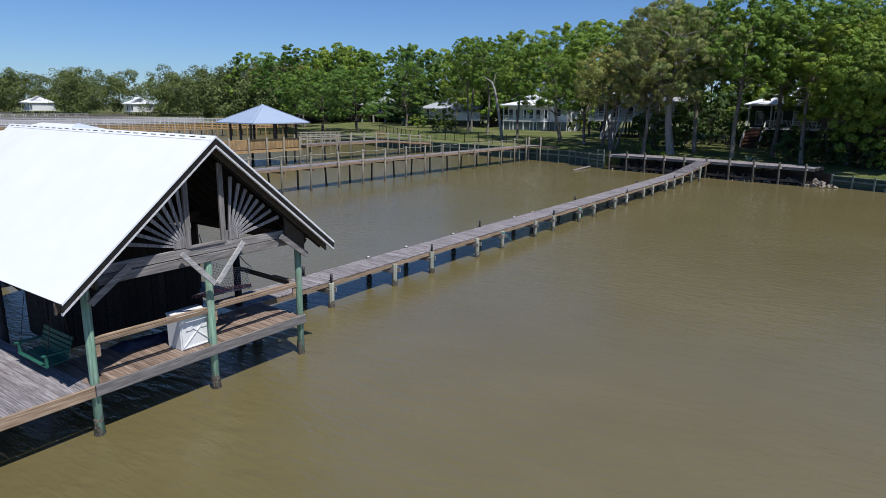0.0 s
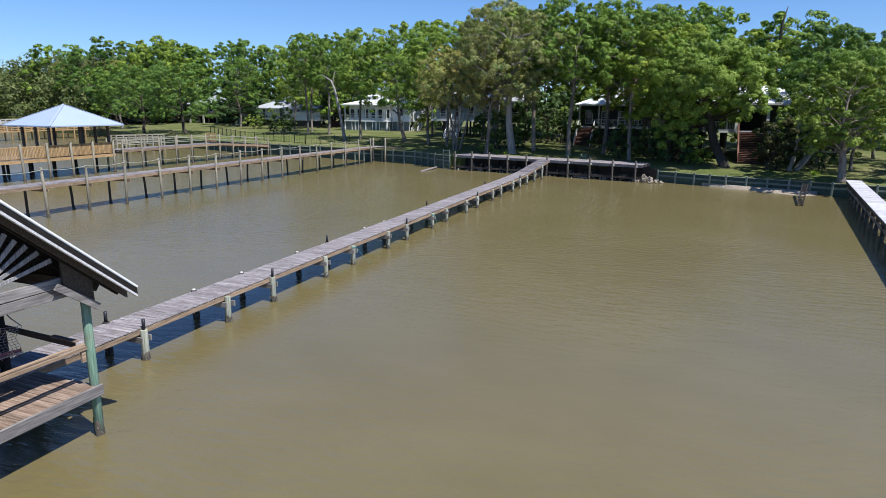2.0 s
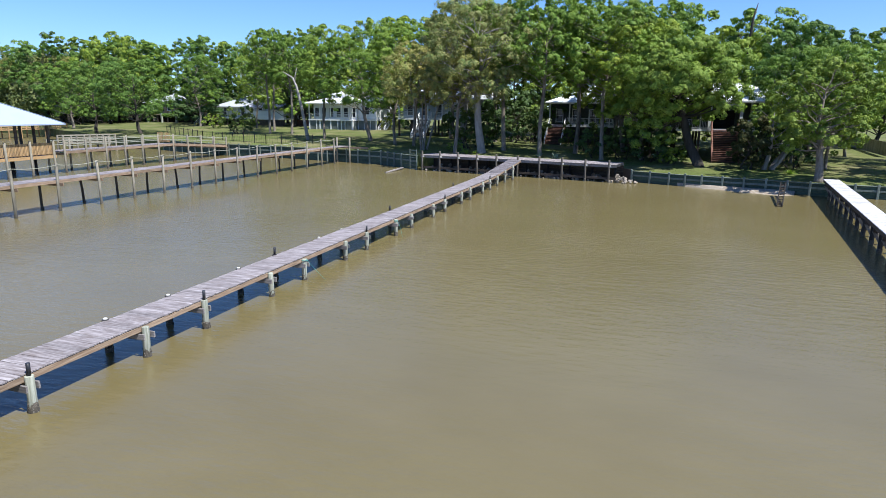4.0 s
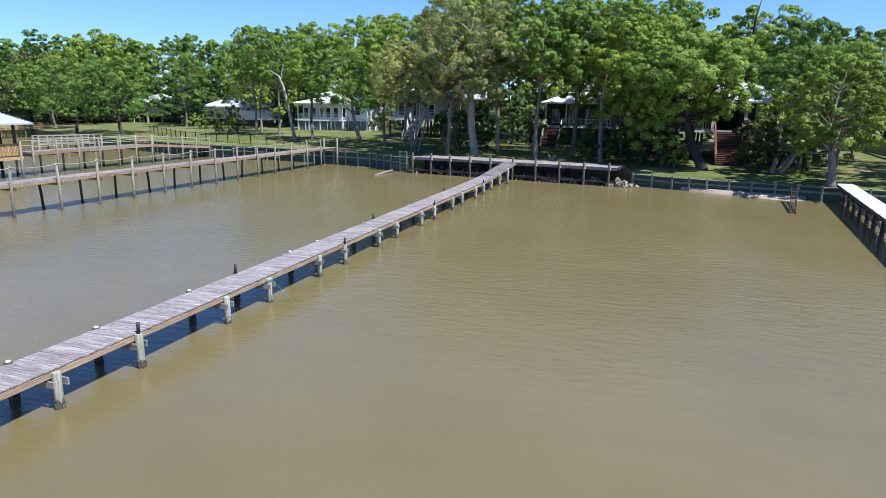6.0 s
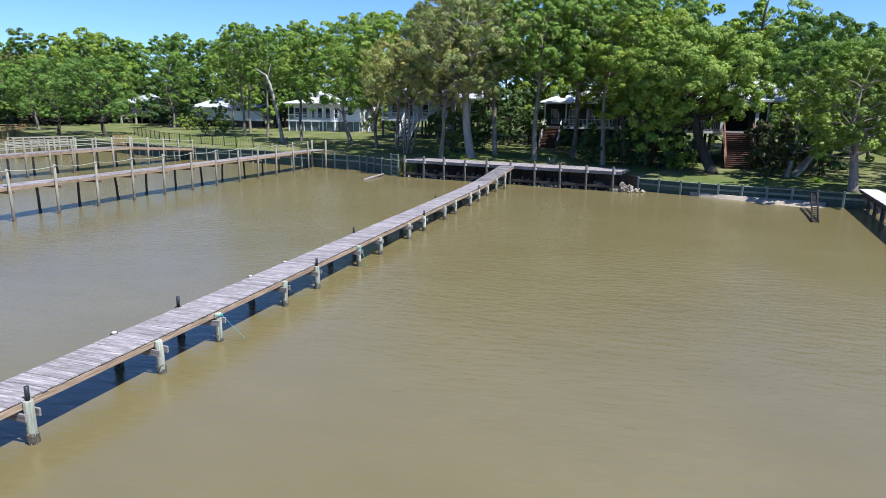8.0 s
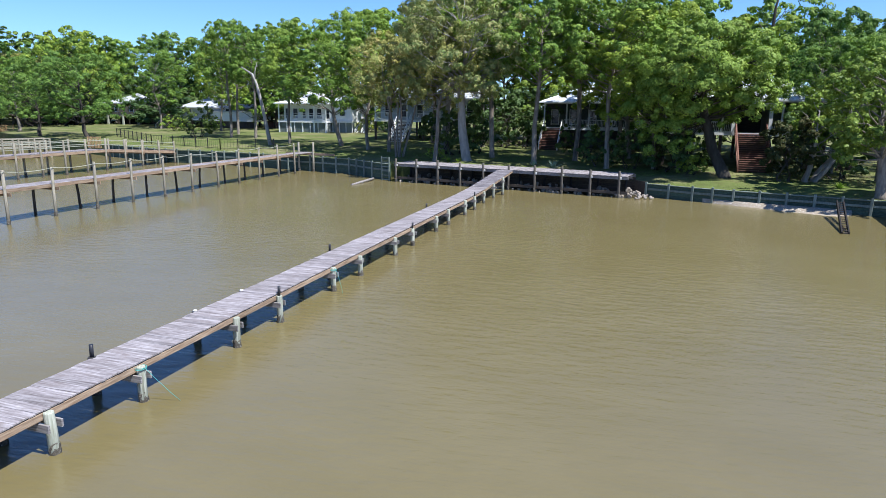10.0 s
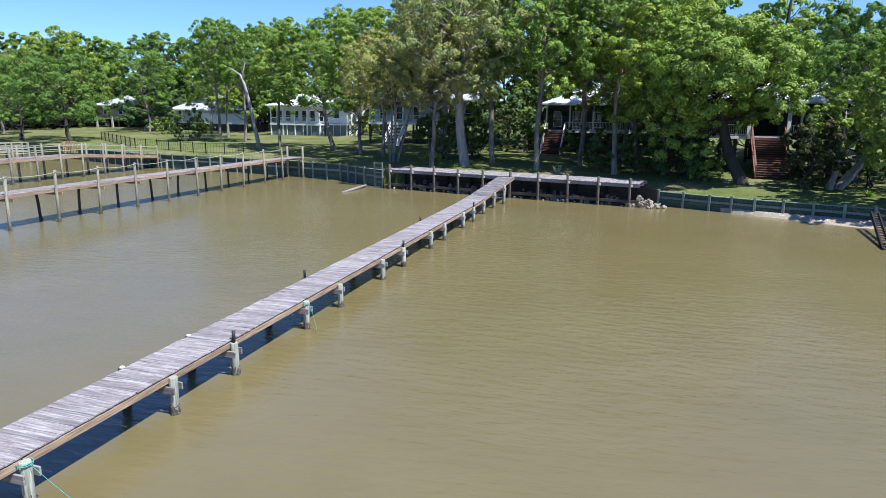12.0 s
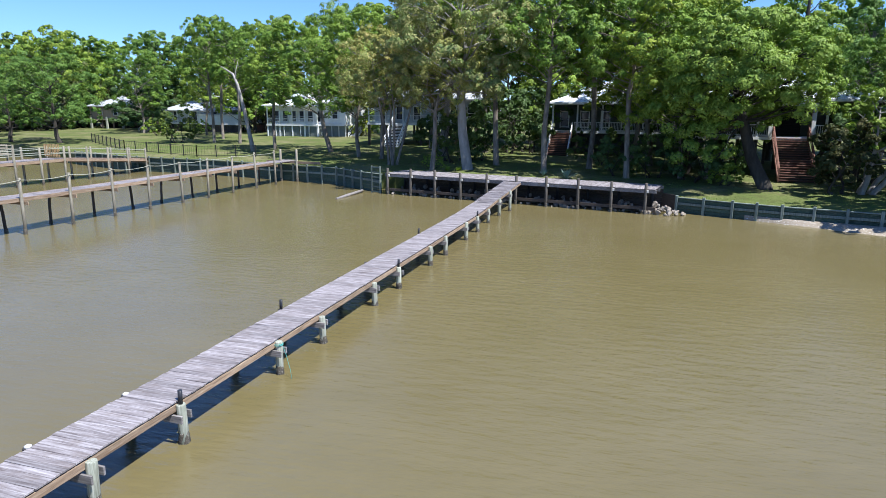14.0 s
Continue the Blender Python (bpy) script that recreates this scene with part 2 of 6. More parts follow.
PINK_NET = speckled("pink_hammock_cord", (0.26, 0.11, 0.14), (0.42, 0.22, 0.25), 9, 0.9)
LEAF_OAK = leaf_mat("oak_leaves", [(0.30, (0.056, 0.119, 0.018)), (0.62, (0.127, 0.221, 0.029)), (0.95, (0.241, 0.337, 0.054))])
AGAVE = speckled("blue_green_agave", (0.10, 0.17, 0.13), (0.22, 0.30, 0.23), 6, 0.6, relief=0.1)
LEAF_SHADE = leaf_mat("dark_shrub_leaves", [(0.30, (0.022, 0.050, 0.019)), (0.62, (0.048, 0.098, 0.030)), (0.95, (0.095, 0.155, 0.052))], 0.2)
LEAF_FAR = leaf_mat("far_leaves", [(0.30, (0.044, 0.070, 0.024)), (0.62, (0.088, 0.122, 0.038)), (0.95, (0.165, 0.190, 0.064))], 0.14)
LEAF_DEEP = leaf_mat("deep_green_leaves", [(0.30, (0.036, 0.086, 0.017)), (0.62, (0.081, 0.162, 0.027)), (0.95, (0.159, 0.254, 0.049))])
LEAF_BROWN = leaf_mat("oak_leaves_with_catkins", [(0.30, (0.091, 0.152, 0.039)), (0.62, (0.204, 0.264, 0.076)), (0.95, (0.373, 0.325, 0.128))])
LEAF_OLIVE = leaf_mat("olive_oak_leaves", [(0.30, (0.100, 0.134, 0.034)), (0.62, (0.206, 0.233, 0.061)), (0.95, (0.360, 0.344, 0.112))])
LEAF_MAGNOLIA = leaf_mat("magnolia_leaves", [(0.30, (0.008, 0.018, 0.008)), (0.62, (0.020, 0.040, 0.014)), (0.95, (0.06, 0.07, 0.030))], 0.12)
LEAF_BRIGHT = leaf_mat("bright_leaves", [(0.30, (0.079, 0.149, 0.020)), (0.62, (0.165, 0.257, 0.035)), (0.95, (0.287, 0.366, 0.065))])


# ---- mesh helpers ----
def thing(name, at=(0, 0, 0), label="", category="", group="", kind=""):
    ob = new(name)
    ob.empty_display_size = 0.2
    ob.location = at
    return tagged(ob, label, category, group, kind)


def attach(ob, parent):
    ob.parent = parent
    ob.matrix_parent_inverse = Matrix.Translation(-parent.location) if parent.type == "EMPTY" else Matrix.Identity(4)
    return ob


def solid(name, bm, material, label="", category="", group="", kind=""):
    me = bpy.data.meshes.new(name)
    bm.to_mesh(me)
    bm.free()
    for mt in material if isinstance(material, (list, tuple)) else [material]:
        me.materials.append(mt)
    return tagged(new(name, me), label, category, group, kind)


def part(name, bm, material, parent, label="", kind=""):
    return attach(solid(name, bm, material, label, kind=kind), parent)


def placed(name, mesh, parent, m):
    """One more piece on a shared mesh, at the pose m."""
    ob = attach(new(name, mesh), parent)
    ob.matrix_basis = m
    return ob


def block(bm, c, size, turn=0.0, bevel=0.0, m=None):
    mat4 = m if m is not None else Matrix.Translation(c) @ Matrix.Rotation(turn, 4, "Z")
    out = bmesh.ops.create_cube(bm, size=1.0, matrix=mat4 @ Matrix.Diagonal((*size, 1)))
    if bevel:
        edges = list({e for v in out["verts"] for e in v.link_edges})
        bmesh.ops.bevel(bm, geom=edges, offset=bevel, segments=1, affect="EDGES")
    return bm


def along(p, q, up=(0, 0, 1)):
    """A pose at the middle of p-q whose x runs along it and whose z lies near up."""
    p, q = Vector(p), Vector(q)
    x = (q - p).normalized()
    y = Vector(up).cross(x)
    y = y.normalized() if y.length > 1e-4 else Vector((0, 1, 0))
    z = x.cross(y)
    m = Matrix((x, y, z)).transposed().to_4x4()
    m.translation = (p + q) / 2
    return m


def beam(bm, p, q, wide, high, up=(0, 0, 1), bevel=0.0):
    return block(bm, None, ((Vector(q) - Vector(p)).length, wide, high), bevel=bevel, m=along(p, q, up))


def pole(bm, pts, radii, n=8, cap=True):
    """A tapered tube through pts."""
    pts = [Vector(p) for p in pts]
    if not isinstance(radii, (list, tuple)):
        radii = [radii] * len(pts)
    rings = []
    side = None
    for i, p in enumerate(pts):
        d = (pts[min(i + 1, len(pts) - 1)] - pts[max(i - 1, 0)]).normalized()
        if side is None:
            side = d.orthogonal().normalized()
        side = (side - d * side.dot(d)).normalized()
        other = d.cross(side)
        rings.append([bm.verts.new(p + radii[i] * (side * math.cos(a) + other * math.sin(a)))
                      for a in (2 * math.pi * k / n for k in range(n))])
    for a, b in zip(rings, rings[1:]):
        for k in range(n):
            f = bm.faces.new((a[k], a[(k + 1) % n], b[(k + 1) % n], b[k]))
            f.smooth = True
    if cap:
        bm.faces.new(rings[0][::-1])
        bm.faces.new(rings[-1])
    return bm


def faces_mesh(name, v):
    """A mesh of loose faces from an array (faces, corners, 3)."""
    n, k = v.shape[:2]
    me = bpy.data.meshes.new(name)
    me.vertices.add(n * k)
    me.vertices.foreach_set("co", v.astype(np.float32).ravel())
    me.loops.add(n * k)
    me.loops.foreach_set("vertex_index", np.arange(n * k, dtype=np.int32))
    me.polygons.add(n)
    me.polygons.foreach_set("loop_start", np.arange(0, n * k, k, dtype=np.int32))
    me.update()
    me.validate()
    return me


def B():
    return bmesh.new()


# ---- water and land ----
SHORE = [(-1200, -260), (-420, 20), (-260, 82), (-215, 99), (-170, 103), (-110, 92), (-78, 76), (-56, 67), (-45, 63.2), (-33, 62.4), (-27, 61.2),
         (-22.6, 60.4), (-17.5, 59.3), (-13.9, 56.8), (-11.4, 58.2), (10.2, 54.3), (11.2, 52.9), (14.5, 51.5), (17.2, 50.6), (22.2, 49.5),
         (25.3, 48.6), (30, 48.2), (60, 46), (140, 40), (400, 20), (1200, -60)]
BULK_LEFT, BULK_RIGHT = 1.5, 1.02


def edge_height(x):
    return BULK_LEFT - 0.08 if x < -5 else max(BULK_RIGHT - 0.06, 1.42 - 0.04 * (x + 5))


def ground_z(x, y):
    """Height of the land at a place, from how far it lies behind the shore."""
    for (x0, y0), (x1, y1) in zip(SHORE, SHORE[1:]):
        if x0 <= x <= x1:
            d = y - (y0 + (y1 - y0) * (x - x0) / (x1 - x0))
            return edge_height(x) + rise(max(d, 0.0))
    return 2.0


def rise(d):
    return 0.55 * (1 - math.exp(-d / 9.0)) + 0.012 * min(d, 60)


bm = B()
vs = [bm.verts.new((x, y, 0)) for x, y in ((-3000, -3000), (3000, -3000), (3000, 3000), (-3000, 3000))]
bm.faces.new(vs)
solid("water", bm, WATER, "murky brown bay water with small ripples", "water", kind="structure")

bm = B()
fine = []
for (x0, y0), (x1, y1) in zip(SHORE, SHORE[1:]):
    n = max(1, int(abs(x1 - x0) / 2.0)) if -120 < x0 < 70 else 2
    fine += [(x0 + (x1 - x0) * k / n, y0 + (y1 - y0) * k / n) for k in range(n)]
fine.append(SHORE[-1])
STEPS = [0, 0.6, 1.5, 3, 5, 8, 12, 17, 24, 34, 50, 80, 160, 500, 2500]
cols = []
for x, y in fine:
    col = []
    for d in STEPS:
        w = 0.10 * noise.noise((x * 0.35, (y + d) * 0.35, 0)) * min(d / 3, 1)
        col.append(bm.verts.new((x, y + d, edge_height(x) + rise(d) + w)))
    cols.append(col)
for a, b in zip(cols, cols[1:]):
    for k in range(len(STEPS) - 1):
        bm.faces.new((a[k], b[k], b[k + 1], a[k + 1])).smooth = True
    bm.faces.new((bm.verts.new((a[0].co.x, a[0].co.y, -1)), bm.verts.new((b[0].co.x, b[0].co.y, -1)), b[0], a[0]))
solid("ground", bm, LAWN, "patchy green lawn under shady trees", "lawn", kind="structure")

# narrow sand beach at the foot of the bulkhead
bm = B()
line = [(15.2, 51.2), (17.2, 50.45), (18.9, 50.08), (20.4, 49.75), (22.2, 49.35), (23.6, 48.95), (24.3, 48.78)]
outs = [0.02, 0.22, 0.55, 1.05, 1.45, 1.45, 0.5]
prev = None
for (x, y), o in zip(line, outs):
    row = [bm.verts.new((x - 0.25 * f * o, y - o * f, h)) for f, h in ((0, 0.30), (0.35, 0.22), (0.7, 0.09), (1.0, 0.01), (1.25, -0.08))]
    if prev:
        for k in range(4):
            bm.faces.new((prev[k], prev[k + 1], row[k + 1], row[k])).smooth = True
    prev = row
solid("beach", bm, SAND, "narrow strip of pale sand and shell below the bulkhead", "beach", kind="structure")


def bulkhead(name, pts, top, gap, label):
    """A timber retaining wall: horizontal boards, a cap and a post every gap metres."""
    wall = thing(name, (pts[0][0], pts[0][1], 0), label, "retaining wall", kind="structure")
    boards, caps = B(), B()
    posts = []
    for (x0, y0), (x1, y1) in zip(pts, pts[1:]):
        L = math.hypot(x1 - x0, y1 - y0)
        u = Vector(((x1 - x0) / L, (y1 - y0) / L, 0))
        nrm = Vector((u.y, -u.x, 0))
        n = max(1, round(L / gap))
        for k in range(n):
            a, b = Vector((x0, y0, 0)) + u * L * k / n, Vector((x0, y0, 0)) + u * L * (k + 1) / n
            posts.append((a + nrm * 0.12, u))
            hs = np.linspace(-0.4, top - 0.05, 7)
            for h0, h1 in zip(hs, hs[1:]):
                j = random.uniform(-0.012, 0.012)
                off = nrm * (0.03 + j)
                beam(boards, a + off + Vector((0, 0, (h0 + h1) / 2)), b + off + Vector((0, 0, (h0 + h1) / 2)), 0.06, h1 - h0 - 0.02)
        beam(caps, Vector((x0, y0, top)) + nrm * 0.04, Vector((x1, y1, top)) + nrm * 0.04, 0.26, 0.05)
        beam(caps, Vector((x0, y0, top * 0.62)) + nrm * 0.10, Vector((x1, y1, top * 0.62)) + nrm * 0.10, 0.08, 0.16)
    part("boards", boards, BULK, wall)
    part("cap_rail", caps, BULK_TRIM, wall)
    bm = B()
    block(bm, (0, 0, (top - 0.2) / 2), (0.17, 0.17, top + 0.5), bevel=0.02)
    me = bpy.data.meshes.new("post")
    bm.to_mesh(me)
    bm.free()
    me.materials.append(BULK_TRIM)
    for p, u in posts:
        placed("post", me, wall, Matrix.Translation(p) @ Matrix.Rotation(math.atan2(u.y, u.x) + random.uniform(-0.1, 0.1), 4, "Z"))


bulkhead("bulkhead_west", [(-56, 67), (-45, 63.2), (-33, 62.4), (-27, 61.2), (-22.6, 60.4), (-17.5, 59.3), (-13.9, 56.8), (-11.6, 55.6)], BULK_LEFT, 1.75,
         "green-stained weathered timber bulkhead along the shore")
bulkhead("bulkhead_east", [(11.2, 52.9), (14.5, 51.5), (17.2, 50.6), (22.2, 49.5), (25.3, 48.6), (30, 48.2), (60, 46)], BULK_RIGHT, 1.8,
         "green-stained weathered timber bulkhead behind the beach")


# ---- docks ----
def plank_mesh(length, width, thick, material):
    bm = block(B(), (0, 0, 0), (length, width, thick), bevel=0.006)
    for v in bm.verts:
        v.co.z += 0.004 * math.sin(v.co.x * 3)
    me = bpy.data.meshes.new("plank")
    bm.to_mesh(me)
    bm.free()
    me.materials.append(material)
    return me


def boards_along(name, parent, left, right, z0, z1, y0, y1, step, material, limit=10**9, skew=0.0):
    """Cross boards from y0 to y1; left(y) and right(y) give the deck's edges, the height runs from z0 to z1."""
    n = int((y1 - y0) / step)
    meshes = {}
    rest = B()
    for k in range(n):
        y = y0 + (k + 0.5) * step
        a, b = left(y) + random.uniform(-0.012, 0.008), right(y) + random.uniform(-0.005, 0.008)
        z = z0 + (z1 - z0) * (k + 0.5) / n + random.uniform(-0.006, 0.006)
        turn = skew + random.uniform(-0.008, 0.008)
        m = Matrix.Translation(((a + b) / 2, y, z)) @ Matrix.Rotation(turn, 4, "Z") @ Matrix.Rotation(random.uniform(-0.006, 0.006), 4, "Y")
        if k < limit:
            key = round(b - a, 2)
            if key not in meshes:
                meshes[key] = plank_mesh(b - a, step - 0.004, 0.04, material)
            placed(name, meshes[key], parent, m)
        else:
            block(rest, None, (b - a, step - 0.004, 0.04), m=m)
    if n > limit:
        part("far_planks", rest, material, parent, kind="stuff")
    else:
        rest.free()


def pile(parent, x, y, top, r, material, foot=0.35, lean=0.02, name="post", sleeve=None, cap=None):
    dx, dy = random.uniform(-lean, lean), random.uniform(-lean, lean)
    bm = pole(B(), [(x + dx, y + dy, -1.0), (x + dx * 0.6, y + dy * 0.6, top * 0.5), (x, y, top - 0.02), (x, y, top)], [r * 1.04, r, r * 0.98, r * 0.9], 12)
    p = part(name, bm, material, parent)
    if foot:
        bm = pole(B(), [(x + dx, y + dy, -0.5), (x + dx, y + dy, 0.02), (x + dx * 0.9, y + dy * 0.9, foot * 0.7), (x + dx * 0.9, y + dy * 0.9, foot)],
                  [r * 1.16, r * 1.16, r * 1.08, r * 1.01], 12)
        for v in bm.verts:
            v.co += Vector((random.uniform(-1, 1), random.uniform(-1, 1), random.uniform(-1.2, 1.2))) * 0.018
        part("barnacle_band", bm, BARNACLE, p, "grey barnacle crust at the waterline")
    if sleeve:
        part("sleeve", pole(B(), [(x, y, top), (x + 0.01, y, top + sleeve)], 0.046, 10), BLACK_PLASTIC, p, "black upright pipe")
    if cap:
        part("cap", pole(B(), [(x, y, top), (x, y, top + 0.03), (x, y, top + 0.05)], [r * 0.7, r * 0.66, r * 0.3], 12), CAP_WHITE, p, "white pile cap")
    return p


# the main dock
dock = thing("main_dock", (-0.5, 0, 0), "long narrow dock of weathered grey boards on wooden piles", "dock")


def bent(y, pairs):
    for (y0, x0), (y1, x1) in zip(pairs, pairs[1:]):
        if y <= y1:
            return x0 + (x1 - x0) * (max(y, y0) - y0) / (y1 - y0)
    return pairs[-1][1]


def dock_left(y):
    return bent(y, [(-4, -1.17), (30, -1.17), (41.5, -1.17), (46.3, -1.34), (52.8, -0.68)])


def dock_right(y):
    return bent(y, [(-4, 0.02), (30, 0.05), (41.5, 0.08), (46.3, -0.06), (52.2, 0.58)])


DZ = 0.90
boards_along("plank", dock, dock_left, dock_right, DZ, DZ + 0.06, -3.9, 46.3, 0.150, DECK_GREY, limit=290)
boards_along("ramp_plank", dock, dock_left, dock_right, DZ + 0.08, 1.68, 46.3, 52.3, 0.150, DECK_GREY, skew=-0.12)
PILES = [-3.4, 0, 3.4, 5.8, 9.35, 11.7, 15.25, 17.45, 21.1, 23.4, 27.2, 29.5, 33.3, 35.5, 39.2, 41.5, 44.6, 47.4, 49.6]
for a, b in zip(PILES, PILES[1:] + [52.3]):
    za, zb = (DZ if v <= 46.3 else DZ + 0.08 + 0.70 * (v - 46.3) / 6 for v in (a, b))
    for f, nm in ((dock_right, "stringer"), (dock_left, "stringer")):
        s = -0.035 if f is dock_right else 0.035
        part(nm, beam(B(), (f(a) + s, a + 0.01, za - 0.098), (f(b) + s, b - 0.01, zb - 0.098), 0.05, 0.15, bevel=0.006), TAN_BEAM if f is dock_right else GREY_BEAM_Y, dock)
SLEEVED_R, SLEEVED_L = (0, 5.8, 17.45, 29.5, 41.5), (0, 11.7, 23.4, 35.5)
for y in PILES[1:]:
    zz = DZ if y <= 46.3 else DZ + 0.08 + 0.70 * (y - 46.3) / 6
    xr, xl = dock_right(y) + 0.05, dock_left(y) - 0.05
    pile(dock, xr, y, zz - 0.03 + random.uniform(-0.06, 0.06), 0.10, PALE_POST, 0.24, 0.03, sleeve=0.30 if y in SLEEVED_R else None)
    pile(dock, xl + 0.03, y - 0.1, zz + random.uniform(0.0, 0.05), 0.095, DARK_POST, 0.2, 0.03,
         sleeve=0.30 if y in SLEEVED_L else None, cap=y < 20 and y not in SLEEVED_L)
    for s in (-0.15, 0.15):
        part("cross_beam", beam(B(), (xl - 0.15, y + s, zz - 0.30), (xr + 0.13 + random.uniform(-0.05, 0.03), y + s, zz - 0.30), 0.045, 0.17, bevel=0.006), GREY_BEAM, dock)
# mooring lines that trail from two piles
for y, dx, dy in ((11.7, 0.55, 0.3), (21.1, 0.25, -0.2)):
    pts = [(0.20, y - 0.02, 0.84), (0.25 + dx * 0.3, y + dy * 0.25, 0.55), (0.3 + dx * 0.7, y + dy * 0.65, 0.2), (0.3 + dx, y + dy, -0.02)]
    bm = pole(B(), pts, 0.005, 6)
    for h in (0.80, 0.83):
        ring = [(0.07 + 0.13 * math.cos(a), y + 0.13 * math.sin(a), h) for a in np.linspace(0, 2 * math.pi, 13)]
        pole(bm, ring, 0.008, 6)
    solid("mooring_line", bm, TEAL_ROPE, "teal mooring line tied to a dock pile, trailing into the water", "rope", "mooring lines")

# ---- landing at the shore ----
landing = thing("landing", (0, 53, 0), "low timber landing along the shore at the dock's end", "deck")
LA, LB = Vector((-11.0, 54.95, 0)), Vector((9.8, 51.25, 0))
LU = (LB - LA).normalized()
LN = Vector((-LU.y, LU.x, 0))
LLEN = (LB - LA).length
n = int(LLEN / 0.145)
bm = block(B(), (0, 0, 0), (3.15, 0.139, 0.045), bevel=0.006)
me_l = bpy.data.meshes.new("plank")
bm.to_mesh(me_l)
bm.free()
me_l.materials.append(DECK_GREY)
for k in range(n):
    c = LA + LU * (k + 0.5) * 0.145 + LN * (1.52 + random.uniform(-0.05, 0.05)) + Vector((0, 0, 1.66 + random.uniform(-0.008, 0.008)))
    placed("plank", me_l, landing, Matrix.Translation(c) @ Matrix.Rotation(math.atan2(LN.y, LN.x) + random.uniform(-0.01, 0.01), 4, "Z"))
for off, z in ((0.02, 1.52), (1.4, 1.52), (2.9, 1.52)):
    for k in range(6):
        a, b = LA + LU * LLEN * k / 6 + LN * off, LA + LU * LLEN * (k + 1) / 6 + LN * off
        part("joist", beam(B(), a + Vector((0, 0, z)), b + Vector((0, 0, z)), 0.06, 0.22), GREY_BEAM, landing)
POSTS_AT = [0.3, 2.45, 4.6, 6.8, 9.0, 11.35, 13.6, 15.9, 18.2, 20.45]
for d in POSTS_AT:
    p = LA + LU * d - LN * 0.16
    pp = pile(landing, p.x, p.y, 2.12 + random.uniform(-0.06, 0.08), 0.10, LANDING_POST, 0.3, 0.04, name="post")
    part("bolt_block", block(B(), p + LU * 0.13 + Vector((0, 0, 1.52)), (0.13, 0.13, 0.17), bevel=0.01), CAP_WHITE, pp)
    q = p + LN * 2.7
    pole_b = pole(B(), [(q.x, q.y, 0.2), (q.x, q.y, 1.45)], 0.1, 10)
    part("rear_post", pole_b, DARK_POST, landing)
part("water_beam", beam(B(), LA - LN * 0.02 + Vector((0, 0, 0.38)), LB - LN * 0.02 + Vector((0, 0, 0.38)), 0.08, 0.2), DARK_WOOD, landing)
# old wall behind the landing
wall = thing("bulkhead_centre", (0, 56, 0), "dark old timber bulkhead under the landing", "retaining wall", kind="structure")
bm = B()
for k in range(5):
    h = 0.1 + 0.28 * k
    beam(bm, LA + LN * 2.95 + Vector((0, 0, h)), LB + LN * 2.95 + Vector((0, 0, h)), 0.08, 0.26)
beam(bm, LB + LN * 2.9 + Vector((0, 0, 0.6)), Vector((11.2, 52.9, 0.6)), 0.08, 1.1)
part("boards", bm, DARK_WOOD, wall)


def rock_mesh(seed):
    rnd = random.Random(seed)
    bm = B()
    bmesh.ops.create_icosphere(bm, subdivisions=2, radius=1.0)
    for _ in range(7):
        nrm = Vector((rnd.gauss(0, 1), rnd.gauss(0, 1), rnd.gauss(0, 1))).normalized()
        d = rnd.uniform(0.45, 0.8)
        for v in bm.verts:
            o = v.co.dot(nrm) - d
            if o > 0:
                v.co -= nrm * o
    for v in bm.verts:
        v.co *= 1 + 0.12 * noise.noise(v.co * 2 + Vector((seed, 0, 0)))
    me = bpy.data.meshes.new("rock")
    bm.to_mesh(me)
    bm.free()
    me.materials.append(ROCK)
    return me


ROCKS = [rock_mesh(s) for s in range(5)]
rnd = random.Random(5)


def rock(p, s):
    ob = new("rock", rnd.choice(ROCKS))
    ob.matrix_world = Matrix.Translation(p) @ Euler((rnd.uniform(0, 6), rnd.uniform(0, 6), rnd.uniform(0, 6))).to_matrix().to_4x4() @ Matrix.Diagonal((s, s * rnd.uniform(0.7, 1.1), s * rnd.uniform(0.55, 0.9), 1))
    return tagged(ob, "pale broken riprap rock at the water's edge", "rock", "riprap rocks")


for k in range(95):
    d = rnd.uniform(0, LLEN)
    o = rnd.uniform(0.15, 2.3)
    s = rnd.uniform(0.12, 0.30)
    p = LA + LU * d + LN * o
    rock((p.x, p.y, 0.02 + o * 0.22 * rnd.uniform(0.6, 1.1)), s)
for k in range(46):
    d, o = rnd.uniform(0, LLEN), rnd.uniform(-0.15, 0.55)
    p = LA + LU * d + LN * o
    rock((p.x, p.y, 0.03 + 0.05 * rnd.random()), rnd.uniform(0.08, 0.19))
for k in range(32):
    a, r = rnd.uniform(0, 6.28), rnd.uniform(0, 1.0) ** 0.7
    p = Vector((10.5, 51.7, 0)) + Vector((1.25 * r * math.cos(a), 0.75 * r * math.sin(a), 0))
    rock((p.x, p.y, 0.05 + 0.40 * (1 - r)), rnd.uniform(0.10, 0.23))
# a drifting log near the shore
solid("log", pole(B(), [(-13.3, 50.7, 0.02), (-13.2, 52.5, 0.08), (-13.1, 55.0, 0.16)], [0.09, 0.12, 0.11], 10), GREY_BEAM_Y, "weathered log half afloat by the bulkhead", "log")
